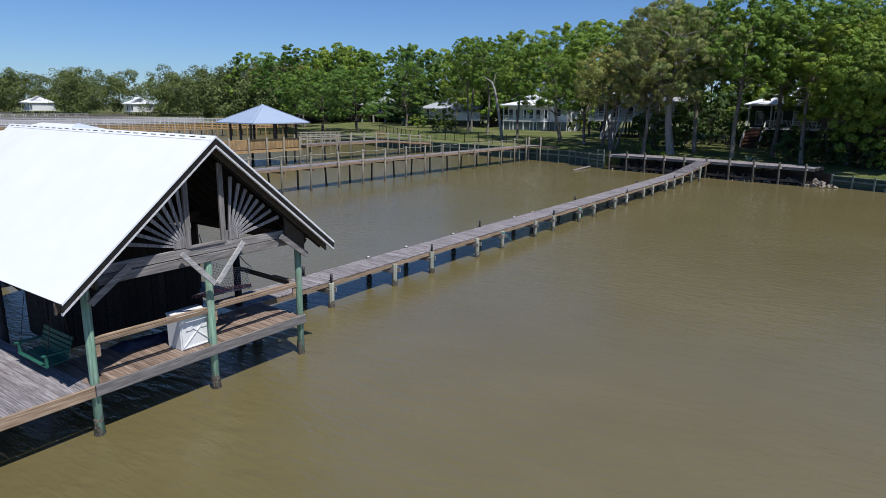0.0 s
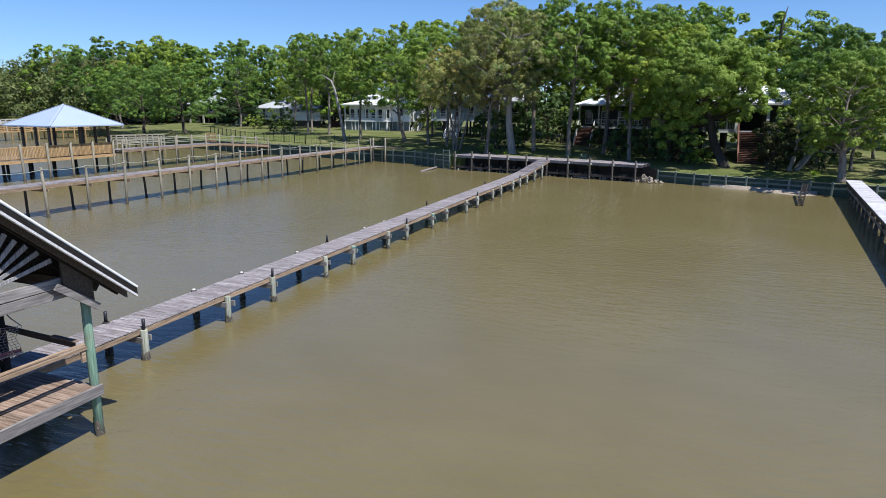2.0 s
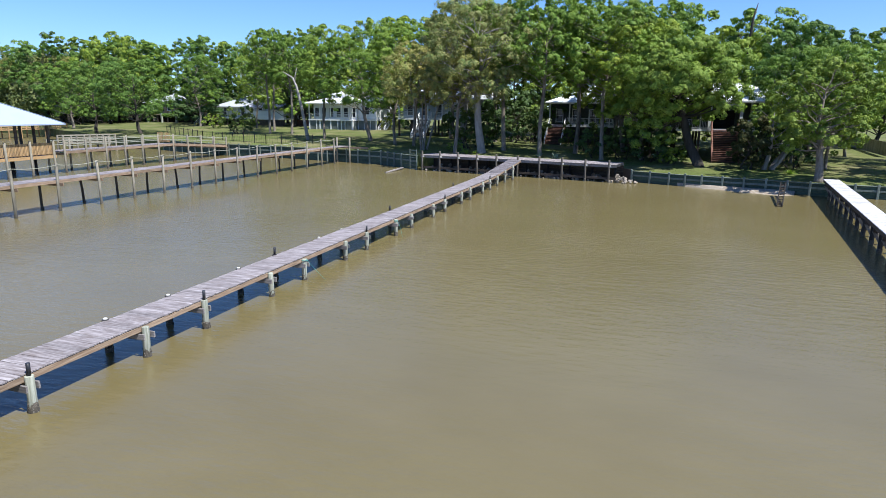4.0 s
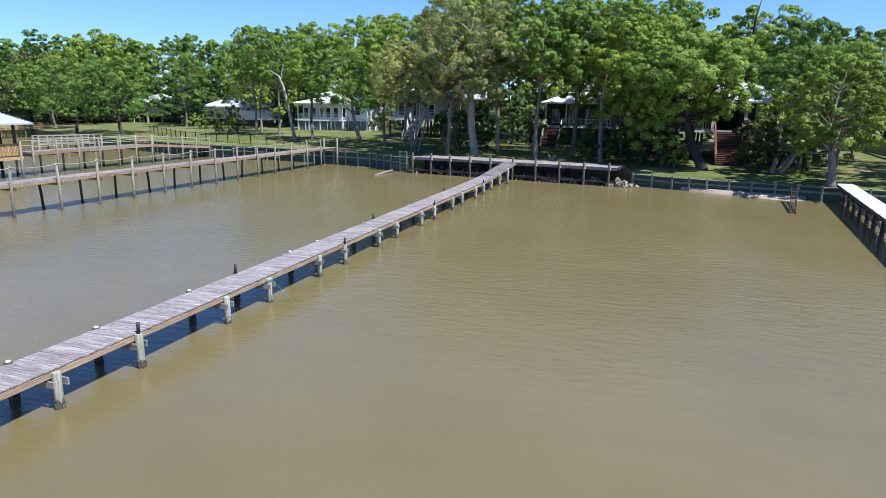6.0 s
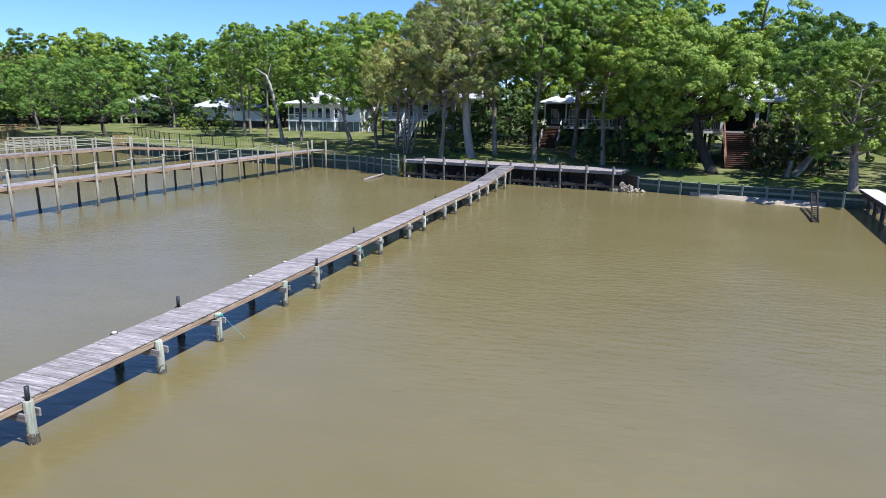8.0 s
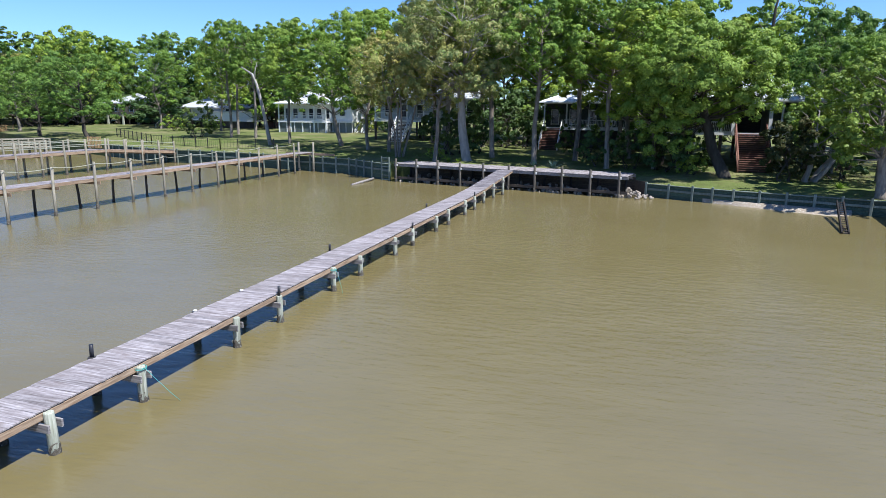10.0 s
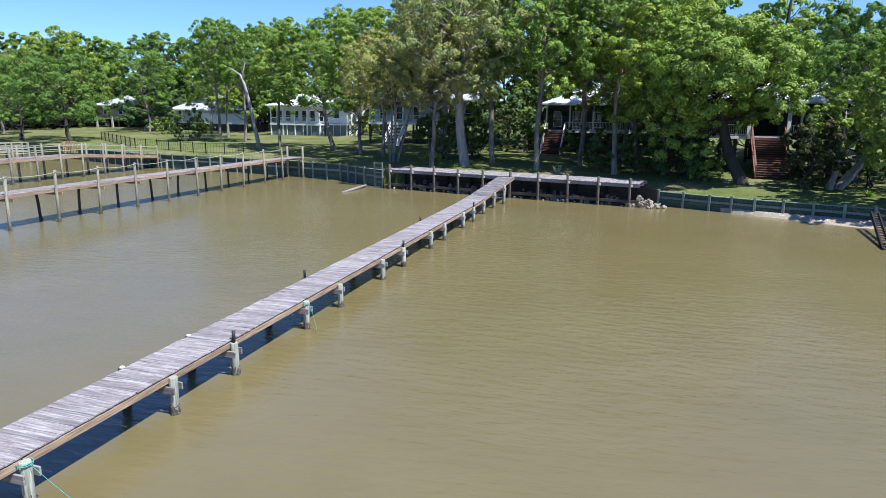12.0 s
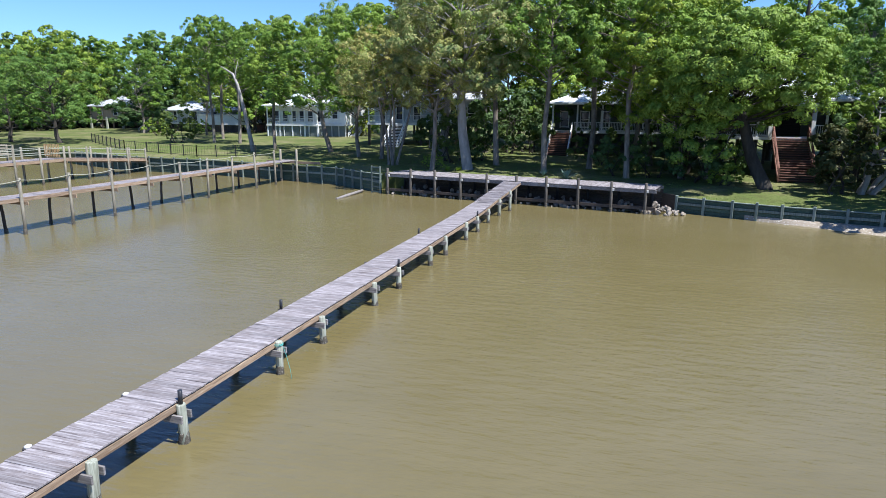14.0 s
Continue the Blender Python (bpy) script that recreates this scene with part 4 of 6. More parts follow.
# dark side rail across the north end, from an inner pile to the front rail
gang = thing("side_handrail", (1.0, -3.55, PD), "dark wooden hand rail along the boathouse's north side", "railing")
part("inner_post", pole(B(), [(-0.2, -3.56, -1.0), (-0.2, -3.56, 1.6), (-0.2, -3.56, 2.62)], [0.11, 0.105, 0.10], 12), BLACK_SHADE_WOOD, gang, "near-black inner pile")
part("rail", beam(B(), (-0.10, -3.52, PD + 0.93), (2.12, -3.62, PD + 0.91), 0.05, 0.13, bevel=0.006), DARK_WOOD, gang)
part("rail_cap", beam(B(), (1.45, -3.59, PD + 0.995), (2.20, -3.62, PD + 0.99), 0.11, 0.03, bevel=0.005), DECK_BROWN, gang, "brown cap board")

# white storage chest on the deck
chest = thing("storage_chest", (1.92, -6.53, PD), "white plastic storage chest with crossed front panel", "storage box")
CX, CY, CW, CH = 1.92, -6.53, 0.84, 0.80
CF = CX + 0.275     # front face
body = part("body", block(B(), (CX, CY, PD + CH / 2), (0.55, CW, CH), bevel=0.02), WHITE_PAINT, chest)
part("lid", block(B(), (CX, CY, PD + CH + 0.02), (0.58, CW + 0.03, 0.05), bevel=0.02), WHITE_PAINT, chest)
for y0, z0, y1, z1, h in ((-0.36, 0.08, 0.36, CH - 0.06, 0.045), (0.36, 0.08, -0.36, CH - 0.06, 0.045), (-0.38, 0.05, 0.38, 0.05, 0.05),
                          (-0.38, CH - 0.04, 0.38, CH - 0.04, 0.05), (-0.385, 0.05, -0.385, CH - 0.04, 0.05), (0.385, 0.05, 0.385, CH - 0.04, 0.05)):
    part("panel_rib", beam(B(), (CF, CY + y0, PD + z0), (CF, CY + y1, PD + z1), 0.02, h, up=(1, 0, 0)), WHITE_PAINT, body)
for y in (CY - 0.2, CY + 0.2):
    part("hinge_plate", block(B(), (CF + 0.01, y, PD + 0.50), (0.02, 0.17, 0.09), bevel=0.005), WHITE_PAINT, body)
    for dy in (-0.07, 0.07):
        for dz in (-0.025, 0.03):
            part("screw", block(B(), (CF + 0.021, y + dy, PD + 0.50 + dz), (0.006, 0.026, 0.012)), GREY_METAL, body)

# folded tarpaulin
bm = B()
bmesh.ops.create_grid(bm, x_segments=22, y_segments=10, size=0.5)
for v in bm.verts:
    x, y = v.co.x * 0.6, v.co.y * 1.5
    h = 0.10 + 0.10 * noise.noise((x * 4, y * 3, 3)) + 0.05 * noise.noise((x * 11, y * 7, 1))
    e = min(1, (0.5 - abs(v.co.x)) * 6, (0.5 - abs(v.co.y)) * 6)
    v.co = Vector((0.98 + x + 0.10 * y, -7.1 + y, PD + 0.01 + max(h, 0.02) * max(e, 0.0)))
for f in bm.faces:
    f.smooth = True
solid("tarpaulin", bm, TARP, "crumpled navy tarpaulin heaped on the deck", "tarpaulin")

# green bench swing that hangs under the west eave
swing = thing("bench_swing", (0.4, -8.9, PD), "green slatted wooden bench swing hung from the rafters", "swing")
for k in range(5):
    part("seat_slat", block(B(), (0.66, -9.45 + 0.095 * k, PD + 0.26 + 0.006 * k), (1.30, 0.08, 0.025)), GREEN_PAINT, swing)
for k in range(5):
    part("back_slat", block(B(), (0.66, -9.02 + 0.03 * k, PD + 0.32 + 0.10 * k), (1.30, 0.025, 0.085)), GREEN_PAINT, swing)
for x in (0.02, 1.30):
    part("arm", block(B(), (x, -9.25, PD + 0.50), (0.08, 0.55, 0.03)), GREEN_PAINT, swing)
    part("arm_post", block(B(), (x, -9.45, PD + 0.37), (0.05, 0.05, 0.27)), GREEN_PAINT, swing)
    part("chain", pole(B(), [(x, -9.45, PD + 0.30), (x, -9.1, 3.3)], 0.008, 6), BLACK_IRON, swing)
    part("chain", pole(B(), [(x, -8.93, PD + 0.58), (x, -9.1, 3.3)], 0.008, 6), BLACK_IRON, swing)

# hammock slung by the inner pile, one side folded up
ham = thing("hammock", (0.5, -4.5, PD), "faded pink and white cord hammock slung beside an inner pile", "hammock")
H_BL, H_BR, H_TL, H_TR = Vector((0.68, -5.15, 1.84)), Vector((0.62, -3.74, 1.70)), Vector((0.30, -4.85, 2.66)), Vector((0.42, -3.52, 2.20))
H_TIP = Vector((0.70, -5.62, 1.90))


def ham_pt(u, v):
    """A point of the net: u along it, v from the lower edge to the upper."""
    p = H_BL.lerp(H_BR, u).lerp(H_TL.lerp(H_TR, u), v)
    sag = 4 * u * (1 - u)
    return p - Vector((0.10 * math.sin(math.pi * v), 0, 0.05 * sag * (1 - v) + 0.10 * sag * v))


bm = B()
for k in range(17):
    pole(bm, [ham_pt(k / 16 + 0.03 * math.sin(9 * v), v) for v in np.linspace(0, 1, 9)], 0.005, 4, False)
for k in range(11):
    pole(bm, [ham_pt(u, k / 10) for u in np.linspace(0, 1, 11)], 0.005, 4, False)
part("cord_net", bm, NET, ham)
bm = B()
rh = random.Random(3)
for k in range(26):
    u = k / 25
    a, b = H_TIP.lerp(H_BR, u), H_TIP.lerp(H_BR, u) + Vector((0.05, 0.02, 0.16 * min(1.0, 2.4 * u) * (1 - 0.5 * u)))
    pole(bm, [a + Vector((0, rh.uniform(-0.05, 0.05), -0.09 * rh.random())), a.lerp(b, 0.5), b + Vector((0, rh.uniform(-0.05, 0.05), 0))], 0.011, 4, False)
for f in (0.0, 0.4, 0.8):
    pole(bm, [H_TIP.lerp(H_BR, u) + Vector((0.05 * f, 0, f * 0.15 * min(1.0, 2.4 * u) * (1 - 0.5 * u) + 0.02 * math.sin(8 * u + f))) for u in np.linspace(0, 1, 14)], 0.013, 5, False)
part("pink_fringe", bm, PINK_NET, ham, "faded pink cord edging")
part("spreader_bar", pole(B(), [H_BL.lerp(H_BR, 0.35) + Vector((0.05, 0, -0.02)), H_BR + Vector((0.05, 0.02, 0.0))], 0.016, 8), NET, ham)
for a, b in ((H_TR, Vector((-0.14, -3.52, 2.5))), (H_TL, Vector((0.1, -4.9, 3.34))), (H_TIP, Vector((2.24, -6.12, 2.5)))):
    part("hanger", pole(B(), [a, a.lerp(b, 0.5) - Vector((0, 0, 0.04)), b], 0.012, 6), ROPE, ham)


# ---- houses on the shore ----
def window(parent, c, w, h, face, casing=WHITE_PAINT):
    """A framed pane on a wall; face is the outward normal."""
    f = Vector(face).normalized()
    u = Vector((-f.y, f.x, 0))
    a = math.atan2(f.y, f.x)
    c = Vector(c)
    w_ob = part("window", block(B(), c, (0.06, w, h), turn=a), DARK_GLASS, parent, "dark window pane")
    bm = B()
    for s in (-1, 1):
        block(bm, c + f * 0.03 + u * s * (w / 2), (0.10, 0.11, h + 0.2), turn=a)
        block(bm, c + f * 0.03 + Vector((0, 0, s * h / 2)), (0.10, w - 0.05, 0.11), turn=a)
    block(bm, c + f * 0.035, (0.05, w, 0.05), turn=a)
    part("window_frame", bm, casing, w_ob)


def railing(parent, p, q, h=0.95, gap=0.16, mt=None):
    mt = mt or WHITE_PAINT
    p, q = Vector(p), Vector(q)
    bm = B()
    for z in (0.12, h):
        beam(bm, p + Vector((0, 0, z)), q + Vector((0, 0, z)), 0.06, 0.07)
    n = int((q - p).length / gap)
    for k in range(n + 1):
        c = p.lerp(q, k / n)
        beam(bm, c + Vector((0, 0, 0.12)), c + Vector((0, 0, h)), 0.035, 0.035, up=(1, 0, 0))
    part("railing", bm, mt, parent)


def hip_roof(parent, x0, x1, y0, y1, z, h, material, over=0.5, ridge=0.5, seams=True):
    x0, x1, y0, y1 = x0 - over, x1 + over, y0 - over, y1 + over
    ym = (y0 + y1) / 2
    r = (y1 - y0) / 2 * ridge * 2
    ra, rb = Vector((x0 + r, ym, z + h)), Vector((x1 - r, ym, z + h))
    cs = [Vector((x0, y0, z)), Vector((x1, y0, z)), Vector((x1, y1, z)), Vector((x0, y1, z))]
    bm = B()
    v = [bm.verts.new(c) for c in cs] + [bm.verts.new(ra), bm.verts.new(rb)]
    w = [bm.verts.new(c - Vector((0, 0, 0.16))) for c in cs]
    for f in ((0, 1, 5, 4), (1, 2, 5), (2, 3, 4, 5), (3, 0, 4)):
        bm.faces.new([v[i] for i in f])
    for k in range(4):
        bm.faces.new((w[k], w[(k + 1) % 4], v[(k + 1) % 4], v[k]))
    bm.faces.new(w[::-1])
    roof = part("roof", bm, material, parent)
    if seams:
        sm = B()
        n = int((x1 - x0) / 0.5)
        for k in range(1, n):
            x = x0 + (x1 - x0) * k / n
            f = min(1.0, (x - x0) / max(r, 0.01), (x1 - x) / max(r, 0.01))
            beam(sm, (x, y0, z + 0.02), (x, y0 + (ym - y0) * f, z + h * f + 0.02), 0.04, 0.05)
        part("roof_seams", sm, material, roof)
    return roof


def stairs(parent, x0, x1, top, bottom, ytop, ybot, tread, rail_mt, solid_rail=True):
    n = max(3, round((top - bottom) / 0.175))
    for k in range(n):
        f = (k + 0.5) / n
        z, y = bottom + (top - bottom) * (k + 0.6) / n, ybot + (ytop - ybot) * f
        part("tread", block(B(), ((x0 + x1) / 2, y, z), (x1 - x0, 0.30, 0.05)), tread, parent)
        if solid_rail:
            part("riser", block(B(), ((x0 + x1) / 2, y + 0.13, z - 0.09), (x1 - x0 - 0.08, 0.03, 0.13)), DARK_WOOD, parent)
    for x in (x0, x1):
        part("stringer", beam(B(), (x, ybot, bottom + 0.02), (x, ytop, top - 0.1), 0.07, 0.28), tread, parent)
        part("stair_rail", beam(B(), (x, ybot, bottom + 0.98), (x, ytop, top + 0.95), 0.10, 0.08), rail_mt, parent)
        part("stair_rail", beam(B(), (x, ybot, bottom + 0.60), (x, ytop, top + 0.55), 0.05, 0.06), rail_mt, parent)
        for y, z in ((ybot, bottom), ((ybot + ytop) / 2, (top + bottom) / 2), (ytop, top)):
            part("newel", block(B(), (x, y, z + 0.5), (0.11, 0.11, 1.06)), rail_mt, parent)


def raised_house(label, x0, x1, y0, y1, floor, wall_h, roof_h, wall_mt, roof_mt, porch=2.2, post_mt=WHITE_PAINT, under_mt=DARK_WOOD, win=5, clear=(0, 0), category="house"):
    """A coastal house on tall posts with a front porch that faces the water (-y)."""
    g = 1.3
    h = thing("house", ((x0 + x1) / 2, y0, g), label, category, "houses on the shore")
    part("wall", block(B(), ((x0 + x1) / 2, (y0 + porch + y1) / 2, floor + wall_h / 2), (x1 - x0, y1 - y0 - porch, wall_h)), wall_mt, h)
    part("porch_floor", block(B(), ((x0 + x1) / 2, (y0 + y1) / 2, floor - 0.12), (x1 - x0 + 0.1, y1 - y0 + 0.1, 0.24)), post_mt, h)
    n = max(3, round((x1 - x0) / 2.6))
    for k in range(n + 1):
        x = x0 + 0.1 + (x1 - x0 - 0.2) * k / n
        if not clear[0] < x < clear[1]:
            part("porch_post", block(B(), (x, y0 + 0.1, floor + wall_h / 2), (0.16, 0.16, wall_h)), post_mt, h)
        for y in (y0 + 0.2, (y0 + y1) / 2, y1 - 0.2):
            part("stilt", block(B(), (x, y, (g + floor) / 2 - 0.15), (0.26, 0.26, floor - g + 0.2)), under_mt, h)
    part("fascia", block(B(), ((x0 + x1) / 2, y0 + 0.1, floor + wall_h - 0.12), (x1 - x0, 0.18, 0.26)), post_mt, h)
    for k in range(win):
        x = x0 + (x1 - x0) * (k + 0.5) / win
        window(h, (x, y0 + porch - 0.03, floor + 1.25), 0.95, 1.75, (0, -1, 0))
    hip_roof(h, x0, x1, y0, y1, floor + wall_h, roof_h, roof_mt)
    return h


# second boat shelter behind the boathouse
bs = thing("boat_shelter", (-16, -2, 0), "low white hip-roofed boat shelter on dark piles", "boathouse")
hip_roof(bs, -18.6, -8.9, -5.4, 1.4, 4.78, 1.12, WHITE_METAL, over=0.3, ridge=0.48, seams=False)
# bluish sheet over the white hip end, its weaker light painted in
bm = B()
rr = (1.4 + 5.4 + 0.6) / 2 * 0.96
vs = [bm.verts.new(p) for p in ((-8.6, -5.70, 4.80), (-8.6, 1.70, 4.80), (-8.6 - rr, -2.0, 5.92))]
f = bm.faces.new(vs)
for v in [g for g in bmesh.ops.extrude_face_region(bm, geom=[f])["geom"] if isinstance(g, bmesh.types.BMVert)]:
    v.co += Vector((0.01, 0, 0.03))
bmesh.ops.recalc_face_normals(bm, faces=bm.faces)
part("hip_end", bm, DIM_SIDE_METAL, bs, "metal hip end tinted pale blue for its weaker light")
for x in (-18.2, -13.6, -9.2):
    for y in (-5.0, 1.0):
        pile(bs, x, y, 4.64, 0.14, DARK_POST, 0.3, 0.02, name="post")
for y in (-5.0, 1.0):
    part("eave_beam", beam(B(), (-18.4, y, 4.48), (-9.0, y, 4.48), 0.09, 0.25), DARK_WOOD, bs)

# house with the wide red-brown stairs
h1 = raised_house("dark green raised house with pale metal roof and wide stairs", 12.5, 27.5, 65.0, 76.0, 4.75, 3.0, 2.0, DARK_SIDING, WHITE_METAL, porch=2.6, win=0, clear=(18.0, 22.0))
for x in (14.0, 16.4, 23.6, 26.0):
    window(h1, (x, 67.57, 6.0), 0.95, 1.75, (0, -1, 0), DARK_SIDING)
stairs(h1, 18.7, 21.25, 4.7, 1.55, 65.0, 60.9, REDWOOD, REDWOOD)
for x in (18.45, 21.5):
    part("column", block(B(), (x, 64.9, 6.05), (0.28, 0.28, 2.7)), WHITE_PAINT, h1)
part("portico_beam", block(B(), (20.0, 64.9, 7.32), (3.4, 0.3, 0.26)), WHITE_PAINT, h1)
part("portico_gable", block(B(), (20.0, 65.12, 7.55), (3.6, 0.14, 0.22)), DARK_SIDING, h1)
# no recess here: the doorway's shade is the panel's black colour
part("doorway", block(B(), (20.0, 67.5, 5.95), (2.3, 0.06, 2.3)), BLACK_SHADE_WOOD, h1, "flat black panel standing for a shaded doorway")
railing(h1, (12.6, 65.1, 4.75), (18.4, 65.1, 4.75))
railing(h1, (21.6, 65.1, 4.75), (27.4, 65.1, 4.75))
# white-roofed house with red stairs
h2 = raised_house("shaded raised house with white metal roof and porch", -1.2, 12.5, 80.0, 91.0, 4.5, 3.1, 2.4, DARK_SIDING, WHITE_METAL, porch=2.4, win=6)
stairs(h2, -1.1, 1.1, 4.45, 1.8, 80.0, 76.4, REDWOOD, WHITE_PAINT)
railing(h2, (1.3, 80.1, 4.5), (12.4, 80.1, 4.5))
# added block that imitates the darkness under the floor and behind the stairs
part("lower_room", block(B(), (5.65, 87.3, 2.75), (13.3, 7.0, 3.2)), DARK_SIDING, h2, "added dark block standing for the shade under the house")
# house hidden behind the oaks
h3 = raised_house("white raised house with pale blue porch behind oaks", -25.5, -11.0, 84.0, 95.0, 5.0, 3.0, 2.6, PALE_BLUE, GREY_METAL, porch=2.2, win=6)
stairs(h3, -21.9, -20.0, 4.95, 1.8, 84.0, 80.2, WHITE_PAINT, WHITE_PAINT)
railing(h3, (-25.4, 84.1, 5.0), (-22.1, 84.1, 5.0))
railing(h3, (-19.8, 84.1, 5.0), (-11.1, 84.1, 5.0))
gable = part("dormer", block(B(), (-12.6, 88.0, 9.3), (3.0, 3.6, 2.0)), WHITE_PAINT, h3, "white gabled dormer")
bm = B()
vs = [bm.verts.new(p) for p in ((-14.5, 85.9, 10.2), (-10.7, 85.9, 10.2), (-12.6, 85.9, 11.9), (-14.5, 90.0, 10.2), (-10.7, 90.0, 10.2), (-12.6, 90.0, 11.9))]
for q in ((0, 1, 2), (5, 4, 3), (0, 2, 5, 3), (1, 4, 5, 2), (0, 3, 4, 1)):
    bm.faces.new([vs[i] for i in q])
part("gable_roof", bm, WHITE_METAL, gable)
window(gable, (-12.6, 86.17, 9.4), 0.9, 1.2, (0, -1, 0))
# white house with lattice ground floor
h4 = raised_house("white two-storey raised house with lattice ground floor", -49.6, -40.4, 98.0, 109.0, 4.25, 3.0, 1.6, WHITE_PAINT, WHITE_METAL, porch=2.0, under_mt=WHITE_PAINT, win=6)
for k in range(6):
    x = -49.5 + 1.5 * k
    lat = part("lattice_panel", block(B(), (x + 0.75, 98.2, 2.85), (1.38, 0.06, 2.3)), SHUTTER, h4)
    for i in range(7):
        part("lattice_slat", block(B(), (x + 0.15 + 0.2 * i, 98.14, 2.85), (0.05, 0.05, 2.3)), SHUTTER, lat)
    part("pilaster", block(B(), (x, 98.1, 2.85), (0.12, 0.12, 2.5)), WHITE_PAINT, h4)
for k in range(4):
    part("lattice_panel", block(B(), (-40.5, 99.4 + 2.4 * k, 2.85), (0.06, 2.2, 2.3)), SHUTTER, h4)
    window(h4, (-40.37, 100.8 + 2.3 * k, 5.6), 0.9, 1.6, (1, 0, 0))
railing(h4, (-49.5, 98.1, 4.25), (-40.5, 98.1, 4.25), gap=0.2)
part("wing_wall", block(B(), (-38.4, 104.2, 6.0), (3.7, 8.0, 3.3)), WHITE_PAINT, h4, "white side wing")
part("wing_floor", block(B(), (-38.4, 104.0, 4.18), (3.9, 8.6, 0.26)), WHITE_PAINT, h4)
for k in range(3):
    part("lattice_panel", block(B(), (-39.65 + 1.24 * k, 100.05, 3.0), (1.14, 0.06, 2.1)), SHUTTER, h4)
    part("pilaster", block(B(), (-40.2 + 1.24 * k, 100.0, 3.0), (0.11, 0.12, 2.4)), WHITE_PAINT, h4)
part("pilaster", block(B(), (-36.55, 100.0, 3.0), (0.11, 0.12, 2.4)), WHITE_PAINT, h4)
window(h4, (-38.4, 100.15, 5.9), 1.0, 1.5, (0, -1, 0))
hip_roof(h4, -40.2, -36.5, 100.0, 108.2, 7.66, 1.5, WHITE_METAL, over=0.4, ridge=0.24, seams=False)
stairs(h4, -36.2, -35.0, 4.2, 1.9, 104.4, 100.2, WHITE_PAINT, WHITE_PAINT)
dorm = part("dormer", block(B(), (-45.0, 102.5, 8.1), (2.6, 3.0, 1.5)), WHITE_PAINT, h4)
for k in range(2):
    window(dorm, (-45.6 + 1.2 * k, 100.97, 8.2), 0.6, 0.8, (0, -1, 0))
hip_roof(dorm, -46.3, -43.7, 101.0, 104.0, 8.85, 0.6, WHITE_METAL, over=0.15, seams=False)
# grey hip-roofed house
h5 = raised_house("pale house on posts with grey hipped metal roof", -78.2, -65.0, 108.0, 120.0, 4.0, 2.3, 2.8, PALE_BLUE, GREY_METAL, porch=0.4, win=3)
part("lower_room", block(B(), (-65.6, 108.6, 4.6), (9.2, 2.4, 1.8)), WHITE_PAINT, h5, "white boarded lower room")
for k in range(6):
    part("siding_board", block(B(), (-65.6, 107.38, 3.86 + 0.3 * k), (9.2, 0.04, 0.27)), WHITE_PAINT, h5)
part("room_roof", block(B(), (-65.6, 108.6, 5.56), (9.7, 3.0, 0.10)), GREY_METAL, h5)
for k in range(12):
    part("skirt_board", block(B(), (-69.8 + 0.76 * k, 107.6, 2.7), (0.73, 0.05, 1.9)), DARK_WOOD, h5)
part("side_deck", block(B(), (-79.8, 108.5, 3.9), (3.2, 4.0, 0.2)), TAN_SIDING, h5)
railing(h5, (-81.4, 106.6, 4.0), (-78.3, 106.6, 4.0), mt=TAN_SIDING)
stairs(h5, -80.4, -79.2, 3.9, 1.9, 106.6, 103.5, TAN_SIDING, PALE_POST)
# brown cottage with two gable windows
h6 = raised_house("tan cottage on posts with open ground floor", -104.6, -95.6, 116.0, 126.0, 4.3, 2.7, 2.2, TAN_SIDING, GREY_METAL, porch=0.3, post_mt=TAN_SIDING, win=0)
# added solid block, black in place of the shade between the posts
part("lower_room", block(B(), (-100.1, 122.5, 3.0), (8.6, 6.0, 2.3)), BLACK_SHADE_WOOD, h6, "black block standing for the shade in the open ground floor")
for x in (-102.0, -97.9):
    window(h6, (x, 116.25, 5.7), 1.1, 1.2, (0, -1, 0))
for x in (-104.3, -100.1, -95.9):
    part("porch_column", block(B(), (x, 115.9, 3.0), (0.35, 0.35, 3.4)), PALE_POST, h6)
# far white houses across the bay
for x, y, w in ((-256, 92, 7), (-216, 110, 4.5)):
    raised_house("small white house far along the shore", x, x + w, y, y + 9, 3.6, 2.8, 2.4, WHITE_PAINT, WHITE_METAL, porch=1.0, win=4)


# ---- trees ----
def leaf_faces(centres, radii, count, size, rng, flat=0.8, out=None):
    """Pointed single leaves on the outer and upper side of soft clumps round the centres; out: the way each clump faces."""
    n = len(centres) * count
    c = np.repeat(centres, count, 0)
    r = np.repeat(radii, count)[:, None]
    o = np.repeat(out, count, 0) if out is not None else np.zeros((n, 3))
    d = rng.normal(size=(n, 3)) + o * 0.55 + np.array([0, 0, 0.35])
    d /= np.linalg.norm(d, axis=1)[:, None]
    p = c + d * r * rng.uniform(0.3, 1.05, (n, 1)) ** 0.5 * np.array([1, 1, flat])
    nrm = d * 0.80 + o * 0.35 + rng.normal(size=(n, 3)) * 0.27 + np.array([0, 0, 0.12])
    nrm /= np.linalg.norm(nrm, axis=1)[:, None]
    t = np.cross(nrm, rng.normal(size=(n, 3)))
    t /= np.linalg.norm(t, axis=1)[:, None]
    b = np.cross(nrm, t)
    s = size * rng.uniform(0.65, 1.5, (n, 1))
    return np.stack([p - t * s - b * s * 0.68, p + t * s, p - t * s + b * s * 0.68], 1)


